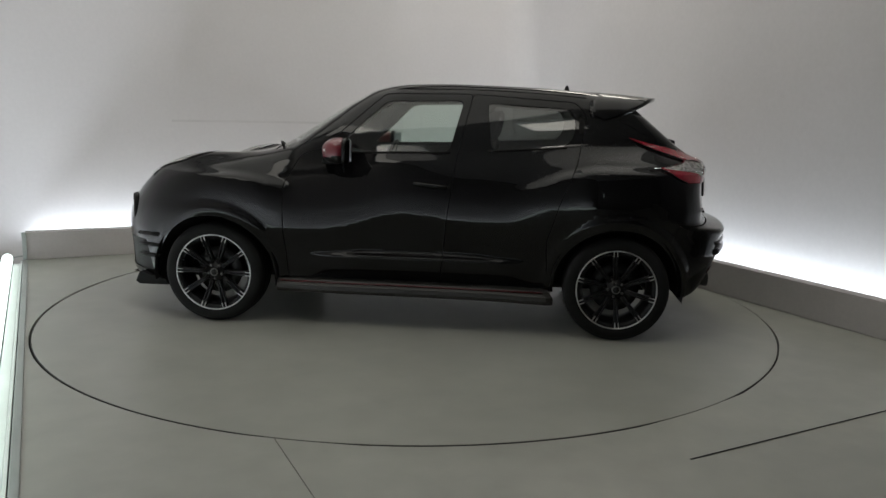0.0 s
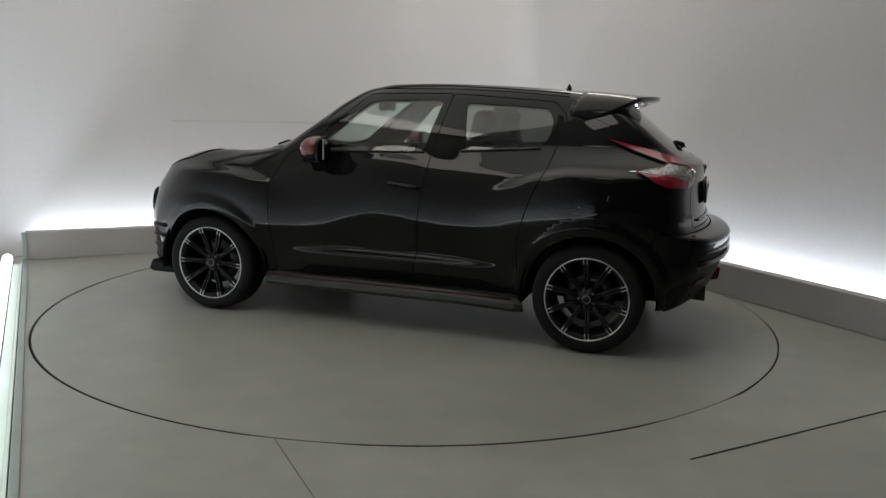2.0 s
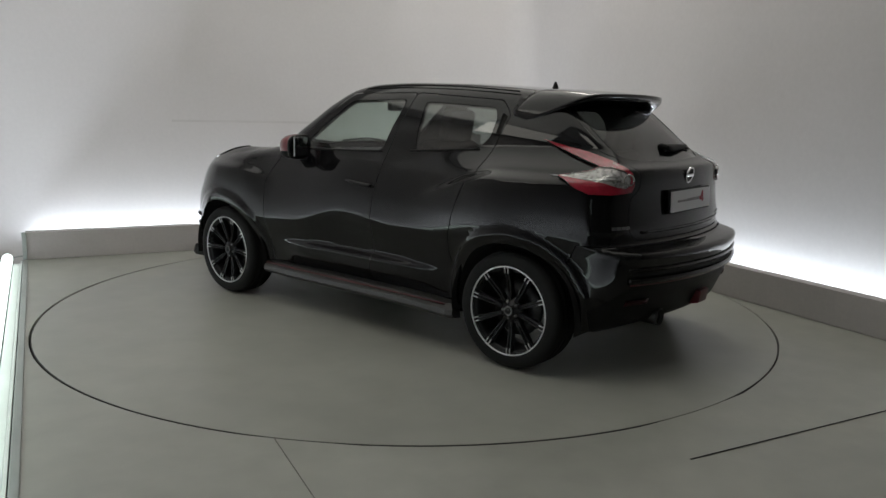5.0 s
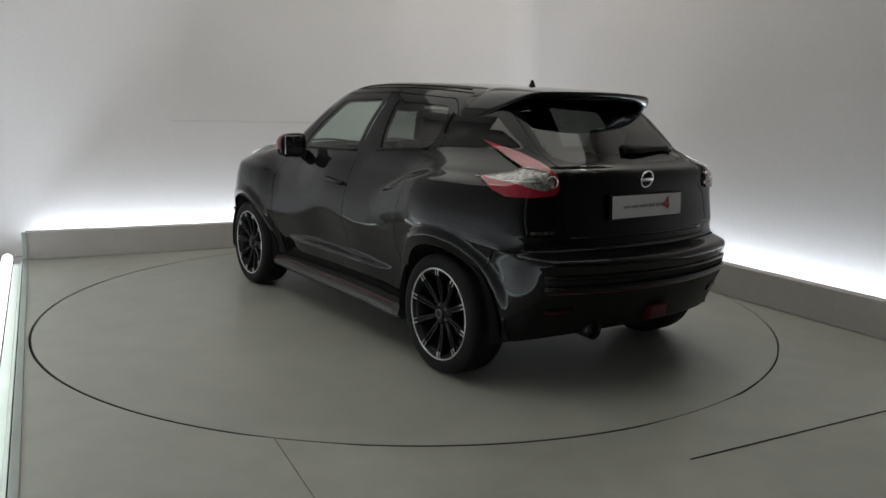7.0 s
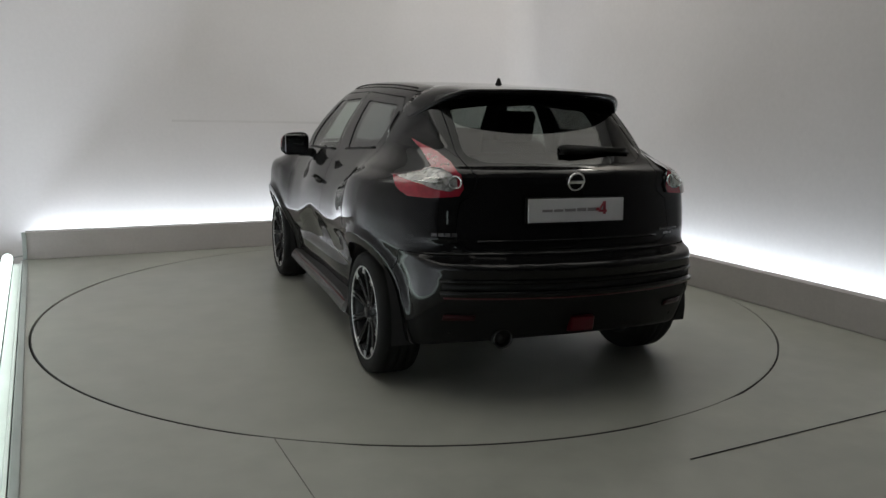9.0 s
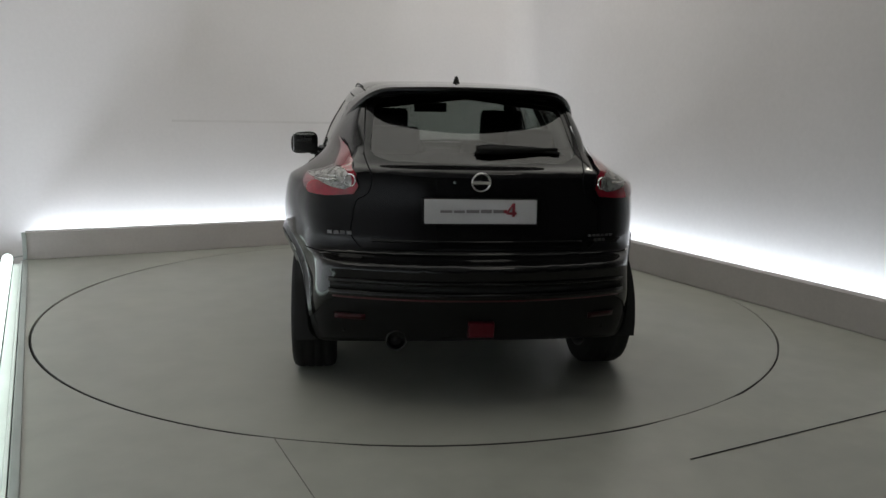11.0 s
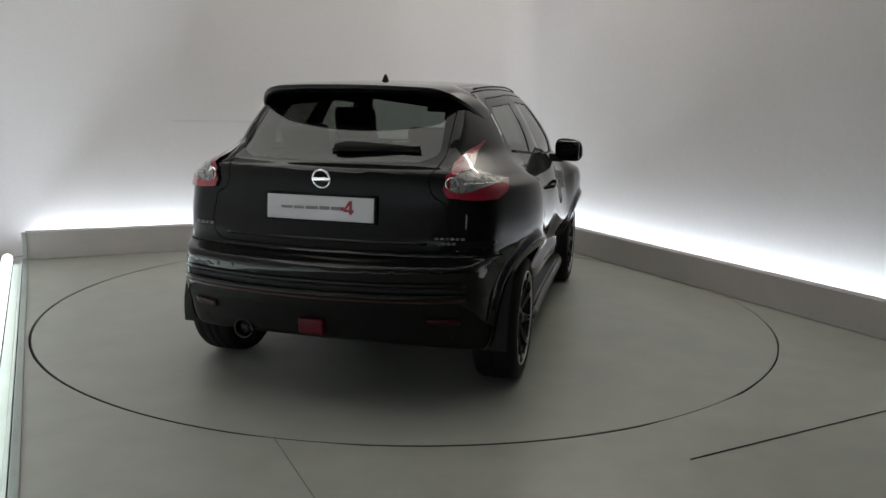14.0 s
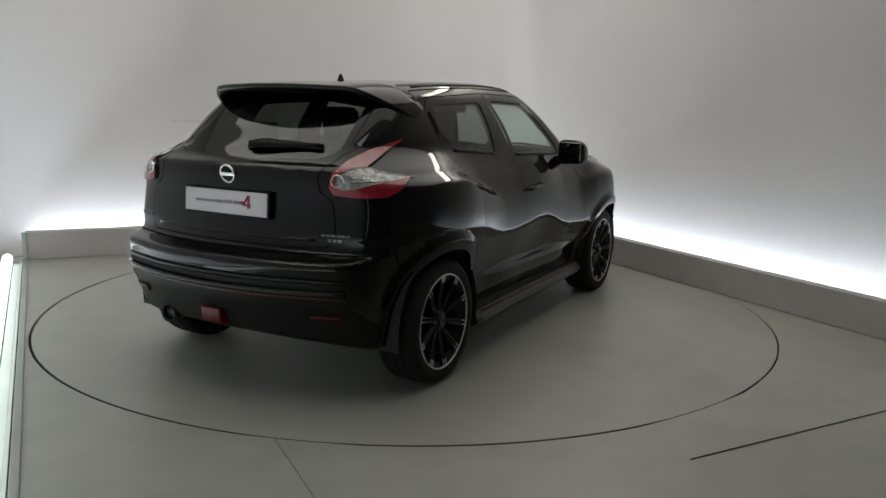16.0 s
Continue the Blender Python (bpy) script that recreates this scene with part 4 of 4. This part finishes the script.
def build_rear():
    plate = part("number_plate", box(-0.006, 0.006, -0.263, 0.263, -0.056, 0.056, 0.004), M_PLATE, gate, "white plate with grey and red bars", pose(-1.872, 0, 0.918, 0, 3, 0), False)
    part("plate_holder", box(-0.002, 0.012, -0.272, 0.272, -0.064, 0.062, 0.003), M_SATIN, gate, m=pose(-1.868, 0, 0.918, 0, 3, 0), smooth=False)
    x = 0.19
    for k, (w, h, dark) in enumerate(((0.055, 0.012, 0), (0.05, 0.012, 0), (0.06, 0.014, 0), (0.05, 0.016, 1), (0.05, 0.016, 1))):
        part("plate_bar", box(-0.0085, -0.006, x - w, x, -0.006, -0.006 + h), M_GREYT, plate, m=Matrix(), smooth=False)
        x -= w + 0.008
    part("plate_bar", box(-0.0085, -0.006, x - 0.006, x + 0.012, -0.006, 0.010), M_REDT, plate, smooth=False)
    part("plate_bar", prism([(-0.0085, -0.022), (-0.006, -0.022), (-0.006, 0.040), (-0.0085, 0.040)], x - 0.044, x - 0.030), M_REDT, plate, "tall red bar", smooth=False)
    part("plate_bar", box(-0.0085, -0.006, x - 0.052, x - 0.004, -0.012, -0.001), M_REDT, plate, "red bar", smooth=False)
    part("plate_bar", tube([(-0.0075, x - 0.006, -0.006), (-0.0075, x - 0.034, 0.038)], 0.0045, 6), M_REDT, plate, "slanting red bar")
    # round maker's badge as a plain ring and bar
    em = part("badge", lathe([(0.036, 0.0), (0.037, 0.009), (0.042, 0.012), (0.047, 0.009), (0.048, 0.0)], 40, "y", True), M_CHROME, gate, "plain chrome ring badge with a bar", Matrix.Translation(at_tail(0, 1.052, 0.0)) @ pose(0, 0, 0, -12, 0, 90))
    part("badge_bar", box(-0.046, 0.046, 0.0, 0.012, -0.009, 0.009, 0.003), M_CHROME, em)
    part("badge_base", lathe([(0.0, 0.004), (0.037, 0.003), (0.037, -0.004)], 32, "y"), M_SATIN, em)
    # silver letter bars
    for y0, n, w, z, h in ((0.705, 4, 0.023, 0.806, 0.015), (-0.535, 6, 0.016, 0.800, 0.010), (-0.565, 3, 0.016, 0.778, 0.012)):
        for k in range(n):
            p, q = y0 - k * (w + 0.007), y0 - k * (w + 0.007) - w
            part("letter_bar", strip_on_tail(q, p, z, h, 0.004, 2), M_NUT, gate if abs(y0) < 0.6 else car, "small silver bar", smooth=False)
    # wiper
    bm = bmesh.new()
    cols = []
    for k in range(15):
        t = k / 14
        y, half, o = -0.005 - 0.405 * t, (0.024 - 0.018 * t ** 1.3) * min(1.0, 0.55 + 4 * t), 0.045 - 0.025 * t
        low, top = at_tail(y, 1.196 - half), at_tail(y, 1.196 + half)
        cols.append([bm.verts.new(v) for v in (low - Vector((0.004, 0, 0)), low - Vector((o * 0.7, 0, 0)), (low + top) / 2 - Vector((o, 0, -0.01)), top - Vector((o * 0.7, 0, 0)), top - Vector((0.004, 0, 0)))])
    for p, q in zip(cols, cols[1:]):
        for k in range(5):
            bm.faces.new((p[k], p[(k + 1) % 5], q[(k + 1) % 5], q[k]))
    bm.faces.new(cols[0])
    bm.faces.new(cols[-1][::-1])
    wp = part("wiper", bm, M_SATIN, gate, "black tapered rear wiper on the glass")
    part("wiper_blade", tube([at_tail(y, 1.178 + 0.010 * math.sin((y + 0.45) * 7), 0.010) for y in np.linspace(0.01, -0.42, 12)], 0.007, 6), M_RUBBER, wp)
    # bumper: red line, lips, fog lamp, exhaust
    part("red_line", strip_on_tail(-0.68, 0.68, 0.528, 0.008, 0.006), M_REDL, rear_bumper, "thin dark red line")
    part("bumper_lip", strip_on_tail(-0.70, 0.70, 0.550, 0.026, 0.024), M_PAINT, rear_bumper, "gloss black bumper lip")
    part("bumper_groove", strip_on_tail(-0.69, 0.69, 0.581, 0.030, 0.003), M_SEAL, rear_bumper, "dark groove above the bumper lip")
    part("upper_lip", strip_on_tail(-0.70, 0.70, 0.606, 0.016, 0.012), M_PAINT, rear_bumper)
    part("gate_lip", strip_on_tail(-0.50, 0.50, 0.775, 0.012, 0.012), M_PAINT, gate)
    part("fog_light", prism([(-1.985, 0.348), (-1.93, 0.335), (-1.93, 0.43), (-1.995, 0.42)], -0.060, 0.060, 0.008), M_DARKRED, rear_bumper, "red rear fog light")
    for y in (0.62, 0.52, 0.25, -0.25, -0.38, -0.50, -0.62):
        deep = -1.955 + 0.28 * y * y
        part("strake", prism([(deep + 0.012, 0.40), (deep + 0.022, 0.345), (deep + 0.06, 0.312), (deep + 0.17, 0.306), (deep + 0.17, 0.38)], y - 0.011, y + 0.011, 0.004), M_SATIN, rear_bumper, "thin upright diffuser strake")
    ex = part("exhaust", lathe([(0.038, -0.30), (0.046, -0.03), (0.048, 0.0), (0.044, 0.002), (0.042, -0.02), (0.036, -0.25)], 32, "y", True), M_DISCB, car, "dull dark steel exhaust tailpipe", pose(-1.91, 0.385, 0.318, 0, 0, 90))
    part("pipe", tube([(-1.40, 0.40, 0.30), (-1.89, 0.385, 0.318)], 0.028, 12), M_DISCB, ex, m=pose(-1.91, 0.385, 0.318, 0, 0, 90).inverted())
    part("antenna", lathe([(0.024, 1.512), (0.020, 1.528), (0.011, 1.552), (0.006, 1.563), (0.0, 1.565)], 20, "z"), M_SATIN, car, "small black roof antenna", pose(-0.955, 0, 0))


def build_front():
    part("grille", box(1.93, 2.03, -0.40, 0.40, 0.62, 0.76, 0.02), M_SATIN, car, "black mesh grille")
    for k in range(4):
        part("grille_slat", box(2.00, 2.058, -0.36 + 0.01 * k, 0.36 - 0.01 * k, 0.63 + 0.034 * k, 0.645 + 0.034 * k, 0.004), M_PAINT, front_bumper)
    part("front_lip", prism([(1.45, 0.20), (1.95, 0.20), (2.02, 0.215), (1.95, 0.238), (1.45, 0.245)], -0.45, 0.45, 0.006), M_SATIN, front_bumper, "satin black front splitter")
    for side in (1, -1):
        for z in (0.545, 0.475, 0.405):
            path = [at_skin(x, z - 0.05 * (x - 1.66), side, 0.004) for x in (1.64, 1.70, 1.76, 1.82)]
            part("intake_fin", tube(path, 0.013, 8), M_SATIN, front_bumper, "dark horizontal intake fin")
        part("splitter_end", prism([(1.60, 0.205), (1.80, 0.205), (1.83, 0.225), (1.80, 0.29), (1.62, 0.245)], side * 0.45, side * 0.80, 0.008), M_SATIN, front_bumper, "satin black splitter end")
    part("front_badge", lathe([(0.05, 0.0), (0.052, 0.01), (0.06, 0.012), (0.066, 0.0)], 32, "y", True), M_CHROME, car, "plain chrome ring badge", pose(2.062, 0, 0.71, 0, 0, -90))
    for y0, y1 in ((0.02, 0.62), (-0.60, 0.0)):
        part("front_wiper", tube([(1.04, y0, 1.103), (0.98, (y0 + y1) / 2, 1.135), (0.955 - 0.2 * y1 * y1, y1, 1.125)], 0.008), M_SATIN, car)


def build_cabin():
    part("floor_pan", box(-1.40, 1.60, -0.50, 0.50, 0.235, 0.28, 0.02), M_SEAL, car, "dark underbody floor")
    # Added plate between the axles, blocks light to deepen the shadow below.
    part("shadow_plate", box(-0.82, 0.82, -0.74, 0.74, 0.222, 0.262, 0.02), M_SEAL, car, "added dark plate that blocks light under the car")
    part("dashboard", prism([(0.45, 0.75), (0.95, 0.75), (0.98, 1.06), (0.75, 1.075), (0.52, 1.02)], -0.66, 0.66, 0.02), M_TRIMIN, car, "black dashboard")
    part("steering_wheel", lathe([(0.165, -0.014), (0.178, -0.010), (0.185, 0.0), (0.178, 0.010), (0.165, 0.014), (0.160, 0.0)], 40, "y", True), M_TRIMIN, car, m=pose(0.36, -0.36, 0.98, 0, 0, 90) @ pose(0, 0, 0, -25, 0, 0))
    part("console", box(-0.3, 0.6, -0.11, 0.11, 0.25, 0.66, 0.03), M_TRIMIN, car)
    part("rear_view_mirror", box(0.33, 0.37, -0.12, 0.12, 1.36, 1.43, 0.015), M_TRIMIN, car, "black rear-view mirror")
    part("mirror_mount", tube([(0.36, 0, 1.40), (0.40, 0, 1.46)], 0.02), M_TRIMIN, car)
    for y in (0.36, -0.36):
        seat = part("front_seat", prism([(0.28, 0.45), (-0.28, 0.42), (-0.33, 0.56), (-0.22, 0.60), (0.26, 0.64)], y - 0.25, y + 0.25, 0.04), M_SEAT, car, "black fabric sports seat")
        part("backrest", prism([(-0.16, 0.55), (-0.34, 0.55), (-0.50, 1.16), (-0.40, 1.20), (-0.32, 1.12)], y - 0.24, y + 0.24, 0.045), M_SEAT, seat)
        part("headrest", prism([(-0.41, 1.19), (-0.49, 1.18), (-0.53, 1.35), (-0.50, 1.39), (-0.44, 1.36)], y - 0.13, y + 0.13, 0.03), M_SEAT, seat)
    bench = part("rear_seat", prism([(-0.50, 0.42), (-1.05, 0.42), (-1.05, 0.60), (-0.50, 0.64)], -0.60, 0.60, 0.05), M_SEAT, car, "black fabric rear bench")
    part("backrest", prism([(-0.98, 0.55), (-1.12, 0.55), (-1.28, 1.13), (-1.18, 1.16), (-1.10, 1.10)], -0.60, 0.60, 0.045), M_SEAT, bench)
    for y in (0.36, -0.36):
        part("headrest", prism([(-1.19, 1.14), (-1.26, 1.14), (-1.29, 1.28), (-1.21, 1.29)], y - 0.13, y + 0.13, 0.03), M_SEAT, bench)
    part("parcel_shelf", box(-1.60, -1.20, -0.56, 0.56, 1.02, 1.05, 0.01), M_TRIMIN, car)


build_wheels()
build_spoiler()
for side in (1, -1):
    build_mirror(side)
    build_side(side)
    build_lamp_bits(side)
build_rear()
build_front()
build_cabin()


def motions():
    """The car stands on the turntable, which turns clockwise."""
    heading = ((0.0, 172.35), (2.0, 159.25), (4.0, 145.38), (6.5, 127.56), (9.0, 109.68), (11.5, 91.62), (14.0, 73.45), (16.0, 58.75))
    rows_car, rows_table = [], []
    for t, a in heading:
        spin = pose(0, 0, 0, 0, 0, a)
        rows_table.append((t, spin))
        rows_car.append((t, spin @ pose(-0.0855, -0.1321, 0)))
    walk(table, rows_table)
    walk(car, rows_car)


motions()
